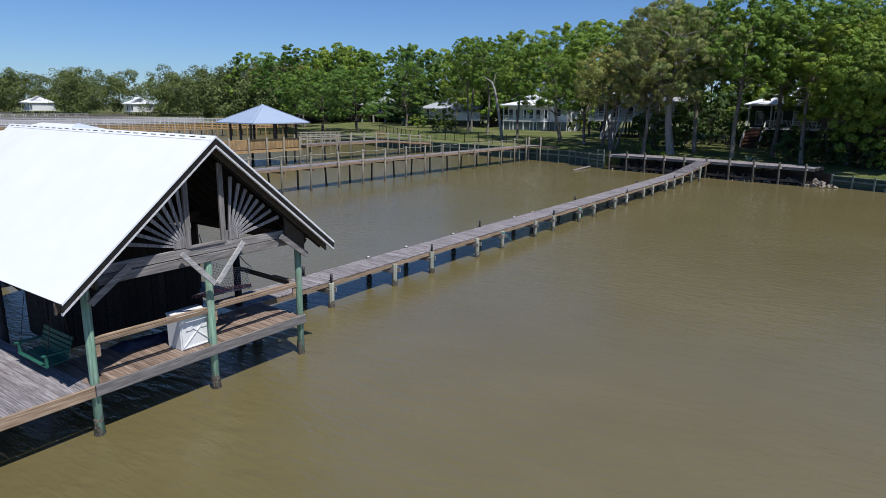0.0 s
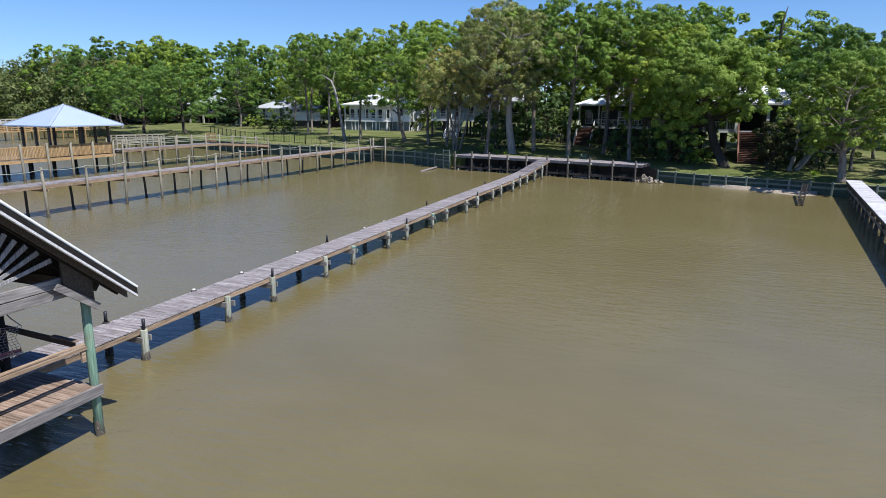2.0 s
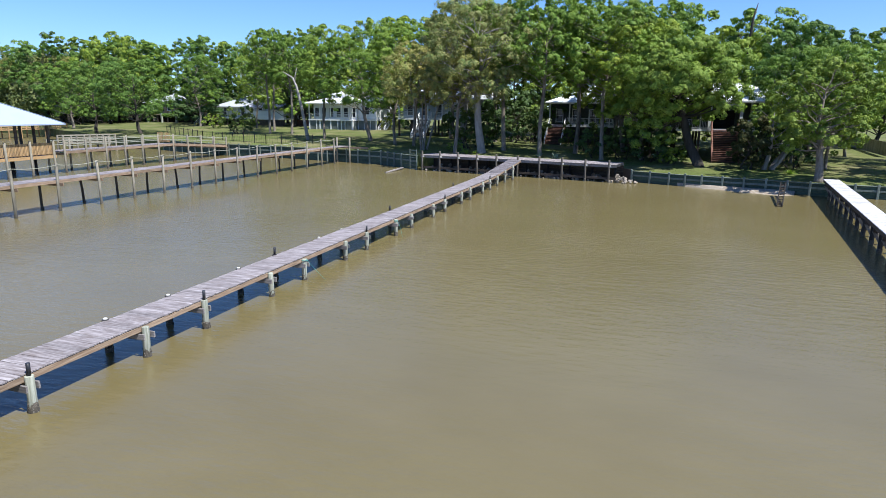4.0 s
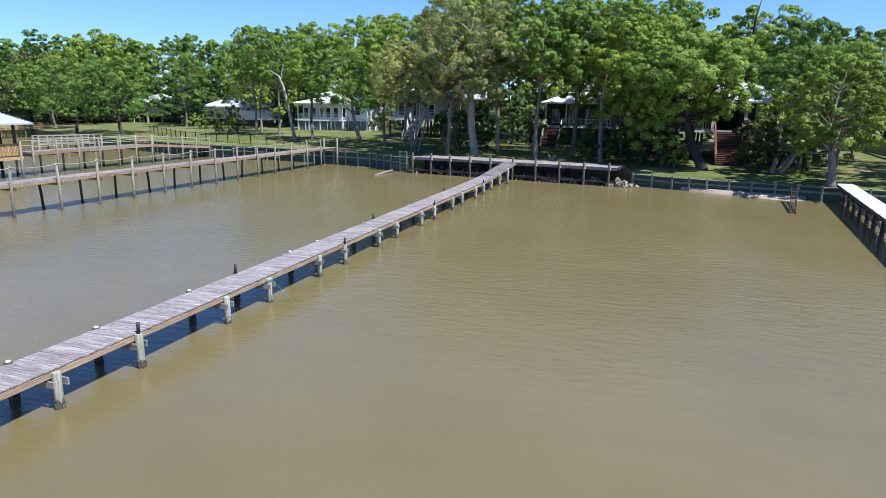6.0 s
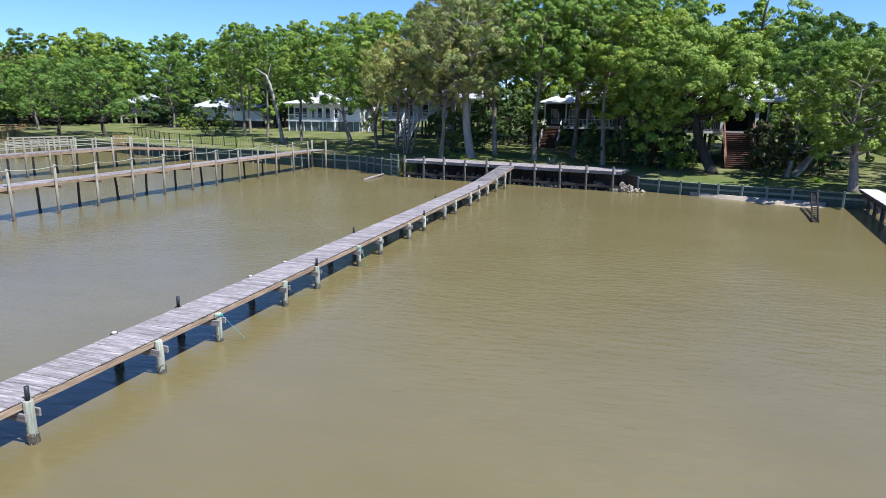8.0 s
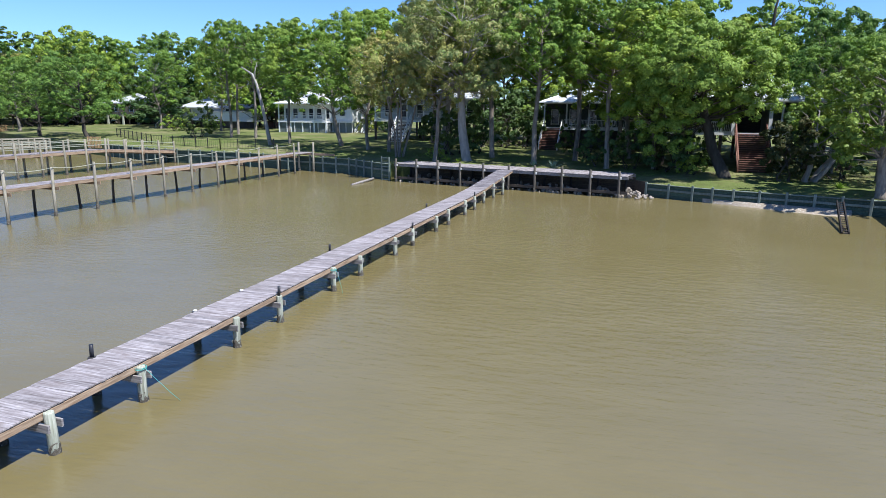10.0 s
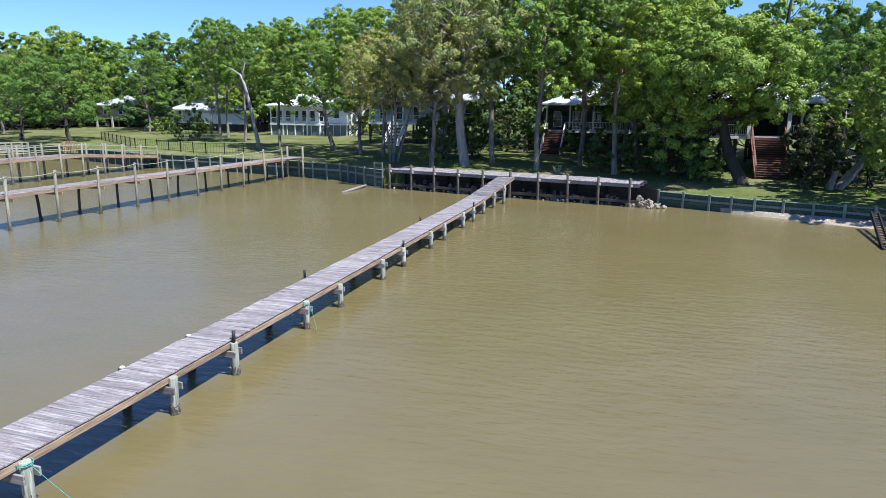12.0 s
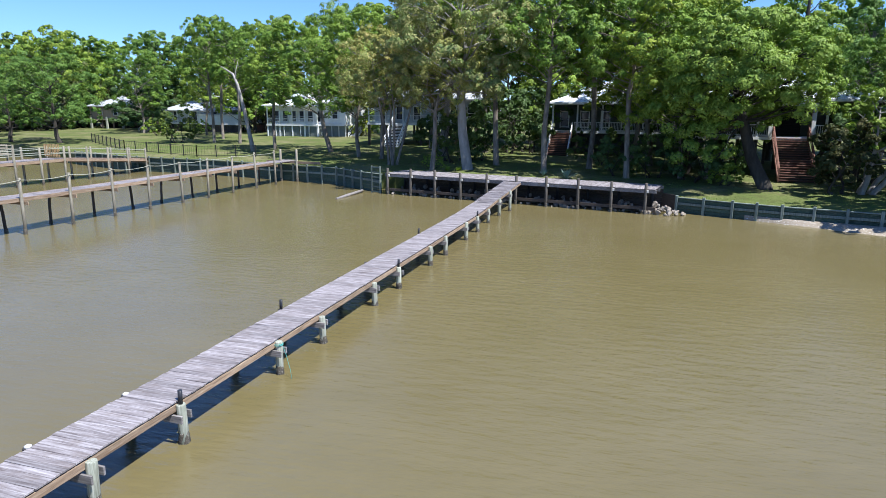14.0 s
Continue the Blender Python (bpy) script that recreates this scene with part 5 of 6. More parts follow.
def tree(name, seed, height, radius, clear, trunk_r, leaf, bark, label, boughs=34, clumps=12, per=85, size=0.10, lean=(0.0, 0.0), stems=1, flat=0.8, open_=0.0, category="tree", extra=()):
    """A tree at the origin: bent trunk, limbs to the boughs, twigs to soft clumps of single leaves. extra: further low boughs (x, y, z, radius)."""
    rng = np.random.default_rng(seed)
    t = thing(name, (0, 0, 0), label, category, "trees on the shore")
    wood_bm = B()
    stemlist = []
    for s in range(stems):
        a = 2 * math.pi * s / max(stems, 1) + rng.uniform(0, 1)
        base = Vector((0.45 * math.cos(a), 0.45 * math.sin(a), -0.2)) if stems > 1 else Vector((0, 0, -0.2))
        spread = radius * 0.33 if stems > 1 else 0.0
        fork = Vector((lean[0] * 0.75 + spread * math.cos(a), lean[1] * 0.75 + spread * math.sin(a), clear * rng.uniform(0.85, 1.05)))
        tipp = Vector((lean[0] + spread * 1.4 * math.cos(a), lean[1] + spread * 1.4 * math.sin(a), height * 0.80))
        m1 = base.lerp(fork, 0.5) + Vector((rng.uniform(-0.25, 0.25), rng.uniform(-0.25, 0.25), 0))
        m2 = fork.lerp(tipp, 0.45) + Vector((rng.uniform(-0.8, 0.8), rng.uniform(-0.8, 0.8), 0))
        r = trunk_r / (stems ** 0.4)
        pole(wood_bm, [base, base + Vector((0, 0, 0.35)), m1, fork, m2, tipp], [r * 1.55, r * 1.08, r * 0.92, r * 0.80, r * 0.42, r * 0.07], 10)
        stemlist.append((fork, m2, tipp, r))
    spots = []
    for k in range(boughs):
        f = (k + rng.uniform(0.2, 0.8)) / boughs
        h = clear + (height - clear) * (0.04 + 0.88 * f)
        wide = math.sin(math.pi * (0.17 + 0.71 * f)) ** 0.7
        a = k * 2.4 + rng.uniform(-0.5, 0.5)
        rr = radius * wide * rng.uniform(0.35, 1.0) ** 0.6
        br = radius * rng.uniform(0.17, 0.32) * (0.75 + 0.4 * wide)
        spots.append((Vector((lean[0] + rr * math.cos(a), lean[1] + rr * math.sin(a), h)), br, f))
    spots += [(Vector((x, y, z)), br, 0.2) for x, y, z, br in extra]
    centres, radii, ways = [], [], []
    for k, (c, br, f) in enumerate(spots):
        h = c.z
        fork, m2, tipp, r = stemlist[k % len(stemlist)]
        u = min(max((h - fork.z) / max(tipp.z - fork.z, 0.1) - rng.uniform(0.10, 0.38), 0.0), 0.9)
        s0 = fork.lerp(m2, u * 2) if u < 0.5 else m2.lerp(tipp, u * 2 - 1)
        L = (c - s0).length
        mid = s0.lerp(c, 0.5) + Vector((rng.uniform(-0.15, 0.15) * L, rng.uniform(-0.15, 0.15) * L, rng.uniform(-0.08, 0.10) * L))
        lr = r * (0.40 - 0.2 * f) * min(1.0, (18 / boughs) ** 0.5)
        pole(wood_bm, [s0, s0.lerp(mid, 0.5) + Vector((0, 0, rng.uniform(-0.05, 0.05) * L)), mid, c], [lr, lr * 0.8, lr * 0.6, lr * 0.36], 6, False)
        sq = np.array([1.0, 1.0, rng.uniform(0.62, 0.9)])
        for j in range(clumps):
            d = rng.normal(size=3) + np.array([c.x - lean[0], c.y - lean[1], 0.0]) / (radius * 1.6)
            d /= np.linalg.norm(d)
            d[2] = abs(d[2]) if d[2] < -0.1 and rng.uniform() < 0.75 else d[2]
            q = rng.uniform(0.55, 1.0) ** 0.5 * (1.15 if rng.uniform() < 0.2 else 1.0)
            e = np.array(c) + d * q * br * sq
            if rng.uniform() >= open_:
                centres.append(e)
                radii.append(br * rng.uniform(0.15, 0.43))
                ways.append(d)
            if j % 5 == 0:
                pole(wood_bm, [c.lerp(mid, 0.25), c.lerp(Vector(e), 0.55) + Vector((0, 0, -0.06 * L)), Vector(e)], [lr * 0.28, lr * 0.2, lr * 0.07], 4, False)
    part("trunk", wood_bm, bark, t)
    me = faces_mesh("crown", leaf_faces(np.array(centres), np.array(radii), per, size, rng, flat, np.array(ways)))
    me.materials.append(leaf)
    attach(new("crown", me), t)
    return t


PROTO = {
    "oak_a": tree("oak_tree", 11, 14.5, 6.2, 3.0, 0.30, LEAF_OAK, BARK, "broad green oak with grey trunk on the lawn", lean=(0.5, -0.3)),
    "oak_b": tree("oak_tree", 23, 16.5, 5.4, 4.0, 0.28, LEAF_DEEP, BARK, "tall green oak with leafy crown on the lawn", 32, 12, 80, 0.11, lean=(-0.6, 0.4)),
    "oak_c": tree("oak_tree", 37, 13.0, 6.4, 2.2, 0.32, LEAF_DEEP, DARK_BARK, "spreading green oak with low boughs", lean=(0.2, 0.6)),
    "catkin": tree("oak_tree", 41, 16.2, 5.2, 6.2, 0.42, LEAF_BROWN, PALE_BARK, "large oak in brown catkins with thick grey trunk", 46, 15, 90, 0.075, lean=(-0.8, -0.2), open_=0.1,
                   extra=((-3.6, -0.8, 6.0, 1.4), (-4.6, -0.4, 7.7, 1.5), (1.6, -1.2, 6.2, 1.4), (2.6, -0.6, 8.0, 1.5), (-1.0, -1.6, 7.4, 1.4))),
    "olive": tree("oak_tree", 47, 15.5, 5.2, 5.8, 0.30, LEAF_OLIVE, BARK, "olive green oak with pale limbs and thin crown", 36, 13, 90, 0.08, lean=(0.4, -0.3), open_=0.1),
    "light": tree("oak_tree", 59, 12.2, 5.3, 4.6, 0.46, LEAF_BRIGHT, DARK_BARK, "light green oak with thick dark leaning trunk", 50, 17, 95, 0.08, lean=(-2.4, 0.3),
                  extra=((-5.4, 0.6, 2.7, 1.6), (-4.3, -0.4, 3.7, 1.6), (-6.6, 0.4, 5.0, 1.9), (-3.3, -0.6, 2.2, 1.2), (-6.4, 1.2, 7.6, 2.0), (-3.2, -1.4, 5.2, 1.7), (2.4, 0.2, 7.2, 1.5), (2.2, 0.6, 10.0, 1.6), (-1.2, 1.5, 6.2, 1.6),
                         (-1.5, -3.6, 8.0, 1.7), (-4.6, -3.2, 7.4, 1.8), (0.9, -3.2, 9.0, 1.5), (-3.0, -4.2, 9.4, 1.6), (-6.0, -2.6, 9.0, 1.6), (1.8, -2.4, 6.4, 1.2))),
    "shore": tree("oak_tree", 61, 9.9, 3.6, 2.6, 0.33, LEAF_DEEP, BARK, "green oak with forked grey trunk at the water", 38, 14, 90, 0.075, lean=(-0.2, 0.5), open_=0.15,
                  extra=((-2.2, 0.2, 2.6, 0.9), (-1.4, -0.5, 4.0, 0.9), (2.3, 0.3, 4.4, 0.8))),
    "fork": tree("oak_tree", 67, 12.0, 5.0, 5.8, 0.20, LEAF_BROWN, BARK, "many-stemmed leaning oak with thin olive crown", 32, 13, 85, 0.075, lean=(0.2, -0.2), stems=4, open_=0.15),
    "high": tree("oak_tree", 131, 16.4, 5.2, 4.4, 0.22, LEAF_OAK, BARK, "green oak with long bare grey trunk on the lawn", 36, 13, 85, 0.085, lean=(0.4, 0.2), open_=0.06),
    "tall": tree("oak_tree", 149, 16.8, 4.7, 7.8, 0.24, LEAF_OAK, BARK, "tall green oak with high crown and bare grey trunk", 34, 13, 85, 0.085, lean=(0.3, 0.2), open_=0.05),
    "thin": tree("oak_tree", 137, 13.6, 4.7, 3.7, 0.19, LEAF_OAK, BARK, "slim green oak with airy crown on the lawn", 28, 13, 80, 0.085, lean=(-0.9, 0.2), open_=0.1),
    "wood": tree("oak_tree", 83, 16.2, 6.6, 1.4, 0.30, LEAF_OAK, DARK_BARK, "green woodland oak behind the houses", 36, 8, 60, 0.155),
    "wood2": tree("oak_tree", 89, 17.6, 5.9, 1.6, 0.28, LEAF_DEEP, DARK_BARK, "deep green woodland oak behind the houses", 36, 8, 60, 0.155),
    "magnolia": tree("magnolia_tree", 97, 4.9, 1.9, 0.5, 0.13, LEAF_MAGNOLIA, DARK_BARK, "dark glossy magnolia beside the stairs", 24, 10, 80, 0.095, stems=2, flat=0.9),
    "stems": tree("oak_tree", 103, 7.6, 3.0, 2.0, 0.34, LEAF_BRIGHT, PALE_BARK, "low oak with several pale stems beside the magnolia", 24, 12, 75, 0.085, lean=(1.0, 0.0), stems=4, open_=0.25),
    "shrub": tree("shrub", 101, 2.8, 1.8, 0.2, 0.07, LEAF_SHADE, DARK_BARK, "dense dark green shrub", 14, 9, 50, 0.058, stems=3, flat=0.85, category="shrub"),
    "bright_shrub": tree("shrub", 107, 2.3, 1.8, 0.2, 0.06, LEAF_BRIGHT, DARK_BARK, "bright green rounded shrub on the lawn", 14, 9, 50, 0.058, stems=3, flat=0.85, category="shrub"),
}
used = set()


def plant(kind, x, y, scale=1.0, turn=0.0, wide=1.0, z=None, label=""):
    zz = ground_z(x, y) if z is None else z
    m = Matrix.LocRotScale((x, y, zz), Euler((0, 0, turn)), (scale * wide, scale * wide, scale))
    if kind in used:
        ob = copy_thing(PROTO[kind], m)
    else:
        ob = PROTO[kind]
        ob.matrix_basis = m
        used.add(kind)
    if label:
        ob["label"] = label
    return ob


# trees that stand at the water's side of the houses
plant("catkin", -5.7, 60.7, 1.04)
plant("fork", -13.3, 62.2, 0.95, 0.2)
plant("light", 17.25, 57.6)
plant("shore", 26.1, 49.7)
plant("tall", 0.8, 61.6, 1.0, 0.5)
plant("tall", -4.0, 64.5, 1.04, 2.4, label="dark-trunked green oak close behind the landing")
plant("olive", -8.6, 59.7, 0.86, 1.0, 0.8)
plant("catkin", -11.3, 71.0, 1.06, 2.9)
plant("olive", -16.2, 66.5, 0.95, 0.3)
plant("high", -19.4, 68.0, 0.93, 4.2)
plant("thin", -25.0, 72.5, 1.1, 0.2, 1.3, label="light airy oak on the lawn before the white house")
plant("magnolia", 21.5, 55.9, 1.0, 0.2)
plant("stems", 23.3, 56.6, 0.95, 0.3)
plant("tall", 7.6, 61.6, 0.96, 2.2)
plant("high", 11.8, 62.0, 0.94, 3.0, 1.15)
plant("tall", 4.2, 66.5, 1.05, 4.4)
plant("high", 28.5, 58.5, 0.74, 4.7)
plant("high", 26.3, 62.8, 0.74, 1.2)
plant("thin", 13.8, 62.0, 0.82, 2.0)
plant("thin", 7.7, 74.8, 1.0, 4.4)
plant("wood2", -7.5, 88.5, 1.0, 2.2)
plant("wood", -2.5, 96.5, 1.1, 1.0)
plant("wood", 10.0, 97.0, 1.1, 5.0)
plant("wood", 25.5, 88.0, 1.02, 0.4)
plant("oak_b", 28.6, 76.5, 0.93, 0.8)
plant("high", 33.5, 72.5, 0.80, 3.4)
plant("oak_a", 37.0, 52.5, 0.92, 2.6)
plant("oak_a", 40.5, 59.5, 0.92, 0.6)
plant("high", 37.8, 65.0, 0.85, 1.0)
plant("tall", -42.9, 81.0, 0.92, 5.5, 0.9)
plant("tall", -33.0, 73.8, 0.82, 1.0, 0.95)
plant("tall", -47.2, 81.3, 0.98, 3.9, 0.85)
plant("tall", -50.7, 88.0, 1.0, 0.6, 0.85)
plant("shrub", -52.3, 80.0, 1.6, 0.4, label="tall dark green shrub on the lawn")
plant("bright_shrub", -68.5, 95.0, 1.2, 0.4)
plant("oak_c", -70.2, 77.5, 0.96, 2.0, label="broad green oak on the western lawn")
plant("oak_c", -82.0, 79.5, 0.98, 0.6)
plant("high", -60.5, 97.0, 0.9, 5.9)
plant("high", -76.1, 100.0, 0.95, 1.7, label="broad green oak between the tan cottage and the pale house")
plant("oak_a", -99.0, 90.0, 1.0, 3.5)
plant("oak_c", -112.0, 101.0, 1.0, 2.5)
for x, y, k, s in ((6.8, 63.0, "shrub", 0.75), (4.6, 70.0, "shrub", 0.8), (-5.6, 75.5, "shrub", 1.3), (-3.4, 78.5, "shrub", 1.1), (9.6, 62.5, "shrub", 0.8), (-8.6, 66.0, "shrub", 1.2), (-6.5, 67.5, "shrub", 0.8),
                   (12.6, 60.6, "shrub", 1.0), (14.8, 58.7, "bright_shrub", 0.6), (-35.0, 103.0, "bright_shrub", 0.9),
                   (-31.5, 104.5, "shrub", 1.2), (25.8, 58.5, "shrub", 0.9), (-8.9, 61.0, "bright_shrub", 0.45), (-13.8, 78.0, "shrub", 0.9),
                   (14.4, 63.4, "shrub", 0.9), (-3.6, 83.5, "shrub", 1.5), (-6.8, 84.5, "shrub", 1.6), (-10.0, 82.5, "shrub", 1.3), (24.5, 62.6, "shrub", 1.2), (-64.0, 99.0, "bright_shrub", 0.9)):
    plant(k, x, y, s, (x * 7.3) % 6.28)
for x, y, k, sc, r in ((-8.0, 76.5, "tall", 1.05, 3.3), (11.6, 73.4, "tall", 1.05, 5.2), (9.5, 71.0, "oak_b", 1.08, 0.3), (28.5, 66.0, "oak_c", 0.9, 2.3),
                       (31.0, 80.0, "oak_b", 0.98, 3.8), (14.0, 79.0, "wood2", 0.98, 0.5), (21.0, 79.5, "wood", 0.86, 2.0), (-15.5, 80.0, "tall", 1.02, 5.6),
                       (-58.5, 108.0, "wood", 1.0, 2.7), (-88.0, 119.5, "wood2", 1.0, 0.9), (-113.0, 118.0, "wood", 1.05, 4.6),
                       (-8.0, 97.0, "wood2", 1.12, 3.0), (16.0, 97.0, "wood", 1.15, 4.2), (-122.0, 104.0, "wood2", 1.05, 0.4)):
    plant(k, x, y, sc, r)
# tall woods at the west end
for x, y, k, sc, r in ((-124, 109, "olive", 1.2, 0.4), (-133, 112, "oak_b", 1.22, 2.0), (-141, 114, "olive", 1.3, 4.0), (-150, 117, "wood", 1.15, 1.0), (-116, 108, "olive", 1.1, 2.8)):
    plant(k, x, y, sc, r, 1.15, label="tall olive green oak at the west end of the shore")
# undergrowth at the back of the western lawn; its dark leaves also imitate deep shade
for k in range(13):
    x = -62 - 6.2 * k
    if -108 < x < -91:      # the tan cottage stands here
        continue
    plant("shrub", x, 118 + (-x - 60) * 0.10 + 3 * math.sin(k * 2.3), 1.9 + 0.6 * math.sin(k * 1.7), k * 1.3, 1.5, label="tall undergrowth at the edge of the woods, dark also for the shade there")
for x, y, sc in ((-119, 108, 2.0), (-113, 106, 2.2), (-108.5, 109, 1.7), (-86.5, 115.5, 1.5), (-84.8, 111, 1.3), (-83.5, 112, 2.1)):
    plant("shrub", x, y, sc, x % 6.28, 1.5, label="tall undergrowth at the edge of the woods, dark also for the shade there")
# the woods behind the houses
rw = random.Random(12)
kinds = ["wood", "wood2", "wood", "wood2", "oak_b", "wood"]
for row, (yy, step) in enumerate(((92, 6.8), (103, 7.2), (112, 8.0))):
    x = -135 + row * 2.0
    while x < (44, -26, -32)[row]:
        y = yy + rw.uniform(-3, 3) + (max(0, -x - 30) * 0.24)
        x += step * rw.uniform(0.8, 1.25)
        blocked = any(x0 - 3 < x < x1 + 3 and y0 - 4 < y < y1 + 3 for x0, x1, y0, y1 in
                      ((12, 28, 65, 76), (-4, 13, 80, 91), (-27, -12, 84, 95), (-52, -33, 96, 111), (-82, -61, 106, 121), (-107, -92, 112, 126)))
        if blocked:
            continue
        sc = rw.uniform(0.92, 1.12)
        sc *= 1.18 if x < -92 else 1.09 if x < -62 else 1.11 if x < -28 else 1.14 if x < 12 else 1.0
        kind, turn, wide = rw.choice(kinds[:4] if row else kinds), rw.uniform(0, 6.28), rw.uniform(0.95, 1.2)
        if not (-88 < x < -83 and y < 110):     # open lawn before the tan cottage
            plant(kind, x, y, sc, turn, wide)

# bare leaning trunk on the lawn
bt = thing("leaning_trunk", (-34.2, 71, 1.5), "bare pale leaning tree trunk on the lawn", "tree")
part("trunk", pole(B(), [(-34.0, 71, 1.2), (-34.5, 71, 3.8), (-35.1, 71, 6.9), (-35.7, 71, 9.3), (-36.3, 71.1, 10.5), (-38.0, 71.3, 11.4)], [0.30, 0.23, 0.20, 0.16, 0.13, 0.05], 12), PALE_BARK, bt)
part("limb", pole(B(), [(-35.9, 71, 9.7), (-36.0, 71.2, 10.8), (-35.8, 71.5, 12.0)], [0.08, 0.06, 0.02], 8), PALE_BARK, bt)

# distant wooded shore to the west
rng = np.random.default_rng(7)
cen, rad = [], []
for _ in range(135):
    x = rng.uniform(-340, -112)
    f = [y0 + (y1 - y0) * (x - x0) / (x1 - x0) for (x0, y0), (x1, y1) in zip(SHORE, SHORE[1:]) if x0 <= x <= x1][0]
    depth = rng.uniform(7, 45)
    top, wide = rng.uniform(9, 15) + 0.10 * depth, rng.uniform(3.6, 6.2)
    for _ in range(15):
        d = rng.normal(size=3)
        d /= np.linalg.norm(d)
        cen.append((x + d[0] * wide, f + depth + d[1] * wide, 2.0 + top * 0.56 + d[2] * top * 0.42))
        rad.append(rng.uniform(1.6, 3.4))
me = faces_mesh("far_woods", leaf_faces(np.array(cen), np.array(rad), 95, 0.30, rng, 0.8))
me.materials.append(LEAF_FAR)
tagged(new("far_woods", me), "distant green woods along the western shore", "woods", kind="stuff")

# grass tufts on the lawn near the water
n = 30000
gx = rng.uniform(-60, 45, n)
gd = rng.uniform(0.1, 1.0, n) ** 1.6 * 16
px, py, pz = [], [], []
for x, d in zip(gx, gd):
    f = [y0 + (y1 - y0) * (x - x0) / (x1 - x0) for (x0, y0), (x1, y1) in zip(SHORE, SHORE[1:]) if x0 <= x <= x1][0]
    px.append(x), py.append(f + d), pz.append(edge_height(x) + rise(d) - 0.02)
p = np.array([px, py, pz]).T
a = rng.uniform(0, 6.28, n)
side = np.stack([np.cos(a), np.sin(a), np.zeros(n)], 1) * rng.uniform(0.01, 0.03, (n, 1))
up = np.stack([rng.normal(0, 0.05, n), rng.normal(0, 0.05, n), rng.uniform(0.04, 0.11, n)], 1)
me = faces_mesh("grass", np.stack([p - side, p + side, p + up], 1))
me.materials.append(LEAF_DEEP)
tagged(new("grass", me), "uneven tufts of grass along the shore", "grass", kind="stuff")


# spiky plants behind the landing and beside the stairs
def spiky(name, x, y, blades, length, width, bend, mt, label, seed):
    rr = random.Random(seed)
    g = ground_z(x, y)
    t = thing(name, (x, y, g), label, "plant", "spiky plants")
    for k in range(blades):
        a, up, L = k * 2.4, rr.uniform(0.5, 1.35), length * rr.uniform(0.75, 1.1)
        d, side = Vector((math.cos(a), math.sin(a), 0)), Vector((-math.sin(a), math.cos(a), 0))
        bm = B()
        prev = None
        for i in range(5):
            f = i / 4
            c = Vector((x, y, g)) + d * (L * f * math.cos(up) + 0.04) + Vector((0, 0, L * (f * math.sin(up) - bend * f * f)))
            w = width * (1 - f) ** 0.7 + 0.003
            row = [bm.verts.new(c - side * w), bm.verts.new(c - Vector((0, 0, w * 0.4))), bm.verts.new(c + side * w)]
            if prev:
                for j in (0, 1):
                    bm.faces.new((prev[j], prev[j + 1], row[j + 1], row[j]))
            prev = row
        part("blade", bm, mt, t)


spiky("agave", 3.0, 59.0, 26, 1.25, 0.06, 0.25, AGAVE, "blue-green agave with long spiky blades", 1)
spiky("agave", 1.0, 60.2, 20, 0.8, 0.05, 0.2, AGAVE, "blue-green agave with long spiky blades", 2)
spiky("ornamental_grass", -7.2, 59.6, 60, 1.0, 0.025, 0.45, LEAF_BRIGHT, "yellow-green tuft of long grass by the landing", 3)
spiky("ornamental_grass", -6.3, 59.9, 50, 0.8, 0.025, 0.45, LEAF_BRIGHT, "yellow-green tuft of long grass by the landing", 4)
spiky("cycad", 24.6, 53.4, 30, 1.1, 0.05, 0.55, LEAF_OAK, "low cycad with arching fronds on the lawn", 5)


# ---- fences, far piers and other small things ----
bm = block(B(), (0, 0, 0.62), (0.013, 0.013, 1.1))
picket = bpy.data.meshes.new("picket")
bm.to_mesh(picket)
bm.free()
picket.materials.append(BLACK_IRON)


def iron_fence(pts, h=1.15):
    f = thing("iron_fence", (pts[0][0], pts[0][1], 1.5), "thin black iron fence across the lawn", "fence", "iron fences")
    for a, b in zip(pts, pts[1:]):
        a, b = Vector((*a, ground_z(*a))), Vector((*b, ground_z(*b)))
        L = (b - a).length
        n = max(1, round(L / 2.2))
        for k in range(n + 1):
            c = a.lerp(b, k / n)
            part("post", beam(B(), c, c + Vector((0, 0, h + 0.12)), 0.08, 0.08, up=(1, 0, 0)), BLACK_IRON, f)
        for z in (0.15, h):
            part("rail", beam(B(), a + Vector((0, 0, z)), b + Vector((0, 0, z)), 0.03, 0.04), BLACK_IRON, f)
        for k in range(int(L / 0.36)):
            c = a.lerp(b, (k + 0.5) / int(L / 0.36))
            placed("picket", picket, f, Matrix.Translation(c))


iron_fence([(-50.5, 68.8), (-37.0, 64.8), (-30.5, 66.0)])
iron_fence([(-66, 79), (-50.5, 68.8)])
# board fence on the eastern lawn
bf = thing("board_fence", (39, 90, 1.9), "grey board fence across the eastern lawn", "fence")
for k in range(110):
    part("board", block(B(), (40.0 - 0.021 * k, 105.0 - 0.29 * k, 2.72), (0.04, 0.26, 1.5 + 0.05 * (k % 3))), GREY_POST, bf)
for x, y, h, r, mt in ((38.97, 91.0, 4.6, 0.16, PALE_POST), (41.3, 94.8, 3.6, 0.07, GREY_POST)):
    sp = thing("slim_post", (x, y, 2), "slim pale post standing on the eastern lawn", "post", "slim posts")
    part("post", pole(B(), [(x, y, 1.7), (x + 0.25, y, 1.9 + h)], r, 8), mt, sp)
rf = thing("board_fence", (-56, 111, 1.9), "red-brown board fence beside the pale house", "fence")
for k in range(34):
    part("board", block(B(), (-60.8 + 0.29 * k, 111.0, 2.85), (0.27, 0.04, 1.7 + 0.05 * (k % 3))), REDWOOD, rf)
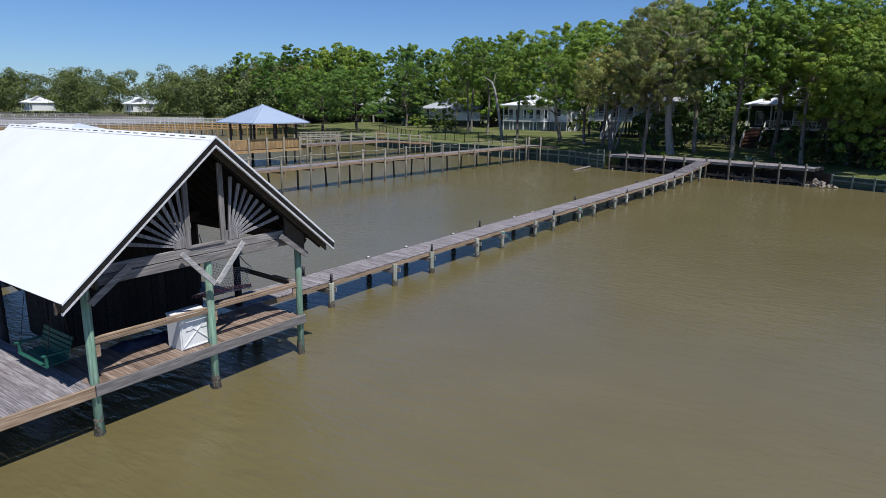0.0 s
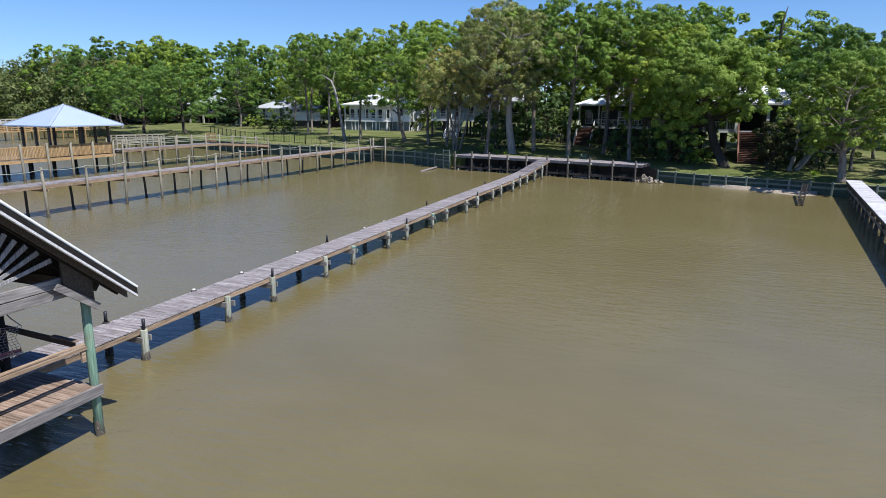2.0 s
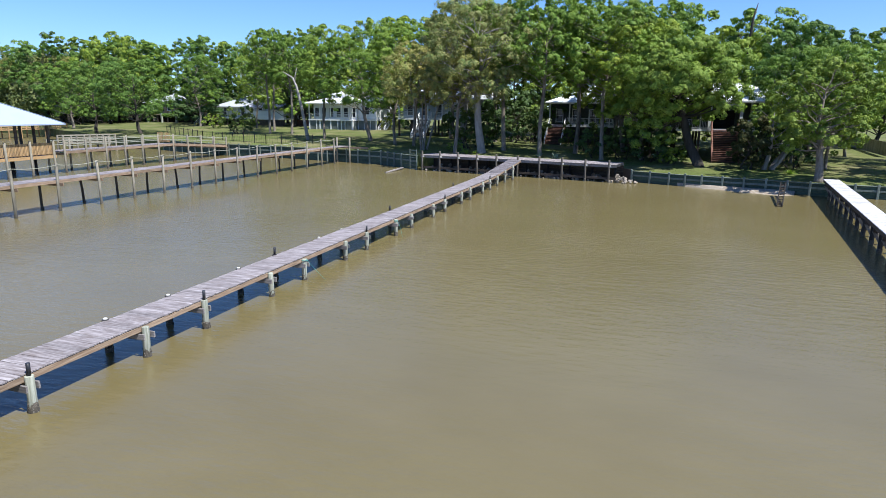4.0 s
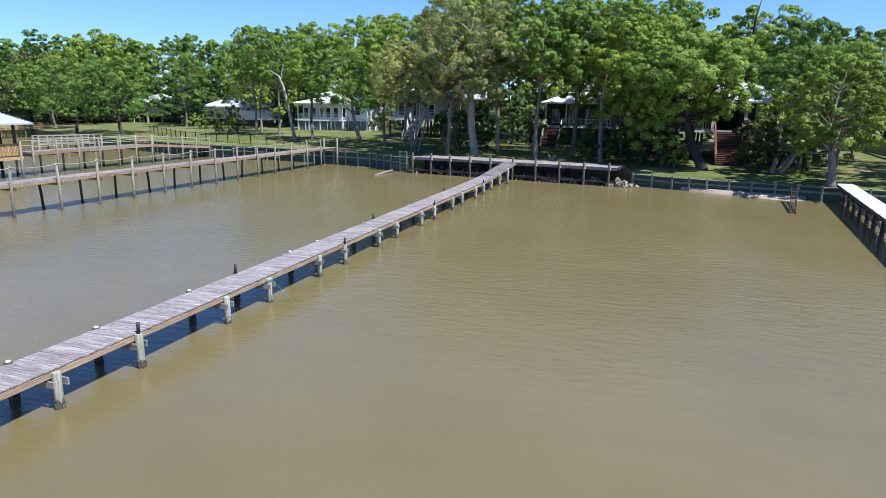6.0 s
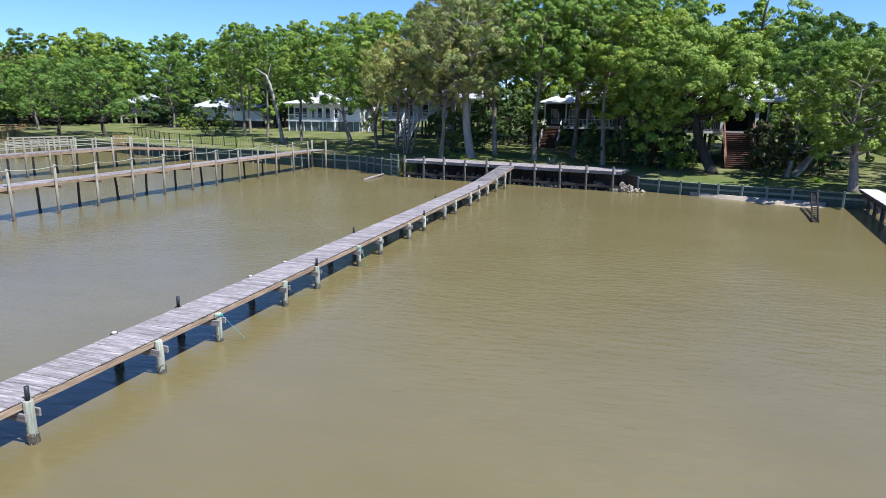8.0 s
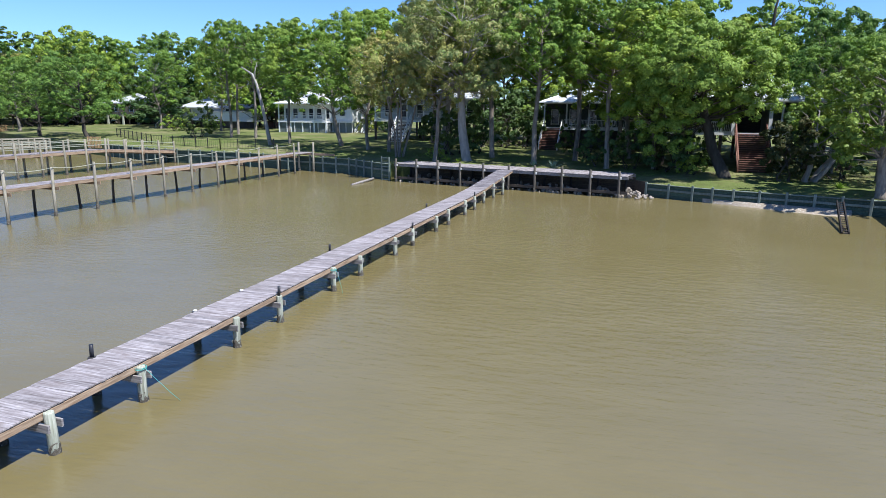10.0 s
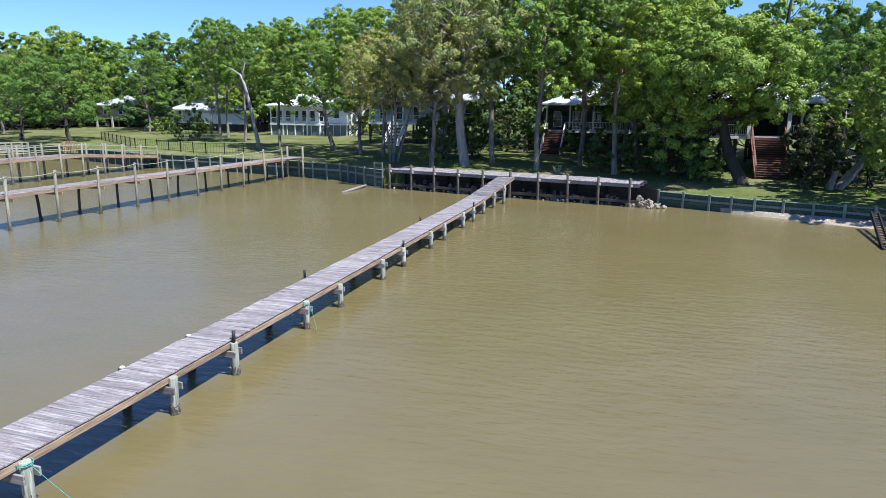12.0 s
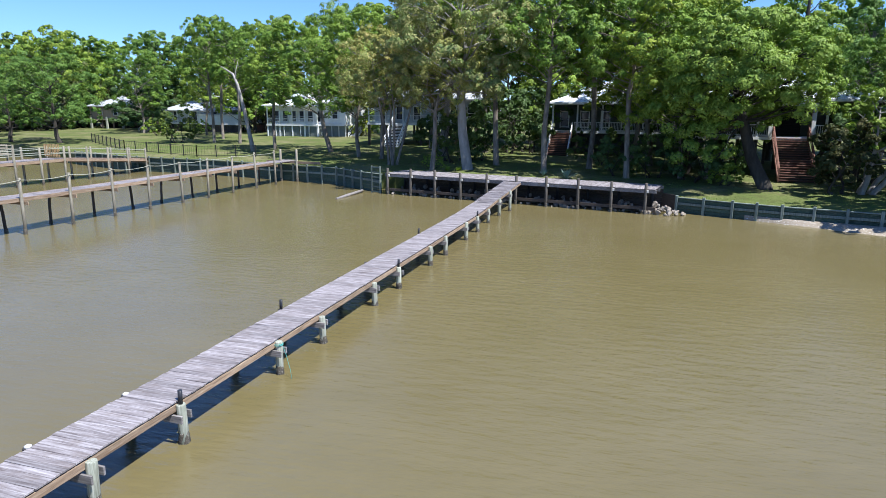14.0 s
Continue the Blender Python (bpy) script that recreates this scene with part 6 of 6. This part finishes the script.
# dead snag above the oaks
sn = thing("dead_snag", (23.2, 82, 2), "tall dark dead trunk with bare broken limbs", "tree")
part("trunk", pole(B(), [(23.2, 82, 1.8), (23.3, 82, 9), (23.5, 82, 14.5), (23.6, 82, 18.0), (24.0, 82, 19.9)], [0.4, 0.33, 0.24, 0.14, 0.04], 10), DARK_BARK, sn)
for p, q, r in (((23.5, 82, 14.5), (22.0, 82.3, 16.6), 0.10), ((23.55, 82, 16.3), (24.7, 81.7, 17.9), 0.07), ((23.52, 82, 15.4), (25.2, 82.4, 16.4), 0.07)):
    mid = (Vector(p) + Vector(q)) / 2 + Vector((0, 0, -0.25))
    part("limb", pole(B(), [p, mid, q], [r, r * 0.7, 0.02], 7), DARK_BARK, sn)


def far_pier(label, x0, x1, y0, y1, z, mt, rails, gap):
    p = thing("far_pier", (x0, y0, 0), label, "pier", "far piers")
    a, b = Vector((x0, y0, z)), Vector((x1, y1, z))
    u = (b - a).normalized()
    s = Vector((-u.y, u.x, 0))
    part("deck", beam(B(), a, b, 1.8, 0.15), mt, p)
    n = int((b - a).length / gap)
    bm = block(B(), (0, 0, (0.6 - z) / 2), (0.18, 0.18, z + 1.6))
    me = bpy.data.meshes.new("post")
    bm.to_mesh(me)
    bm.free()
    me.materials.append(mt)
    for k in range(n + 1):
        c = a.lerp(b, k / n)
        for w in (-0.85, 0.85):
            placed("post", me, p, Matrix.Translation(c + s * w))
    for w in (-0.85, 0.85):
        for h in (0.35, 0.7, 1.05) if rails else ():
            part("rail", beam(B(), a + s * w + Vector((0, 0, h)), b + s * w + Vector((0, 0, h)), 0.06, 0.10), mt, p)


far_pier("tan wooden pier with three-board rails", -100, -104, 20, 92, 1.55, PINE_Y, True, 2.6)
far_pier("grey far pier on thin posts", -135, -142, 10, 100, 1.6, PALE_DECK, True, 3.0)
far_pier("grey far pier on thin posts", -175, -180, 0, 100, 1.6, GREY_BEAM_Y, True, 3.0)
far_pier("grey far pier on thin posts", -215, -215, -5, 96, 1.7, PALE_DECK, True, 3.2)
far_pier("grey far pier on thin posts", -245, -245, -30, 84, 1.8, GREY_BEAM_Y, True, 3.5)
far_pier("grey far pier on thin posts", -155, -160, 30, 104, 1.6, PALE_DECK, True, 3.0)
far_pier("grey far pier on thin posts", -195, -198, 20, 101, 1.7, GREY_BEAM_Y, True, 3.0)
far_pier("low pier with pale green rails", -64, -61.8, 56.5, 63.2, 1.3, GREY_POST, True, 1.7)
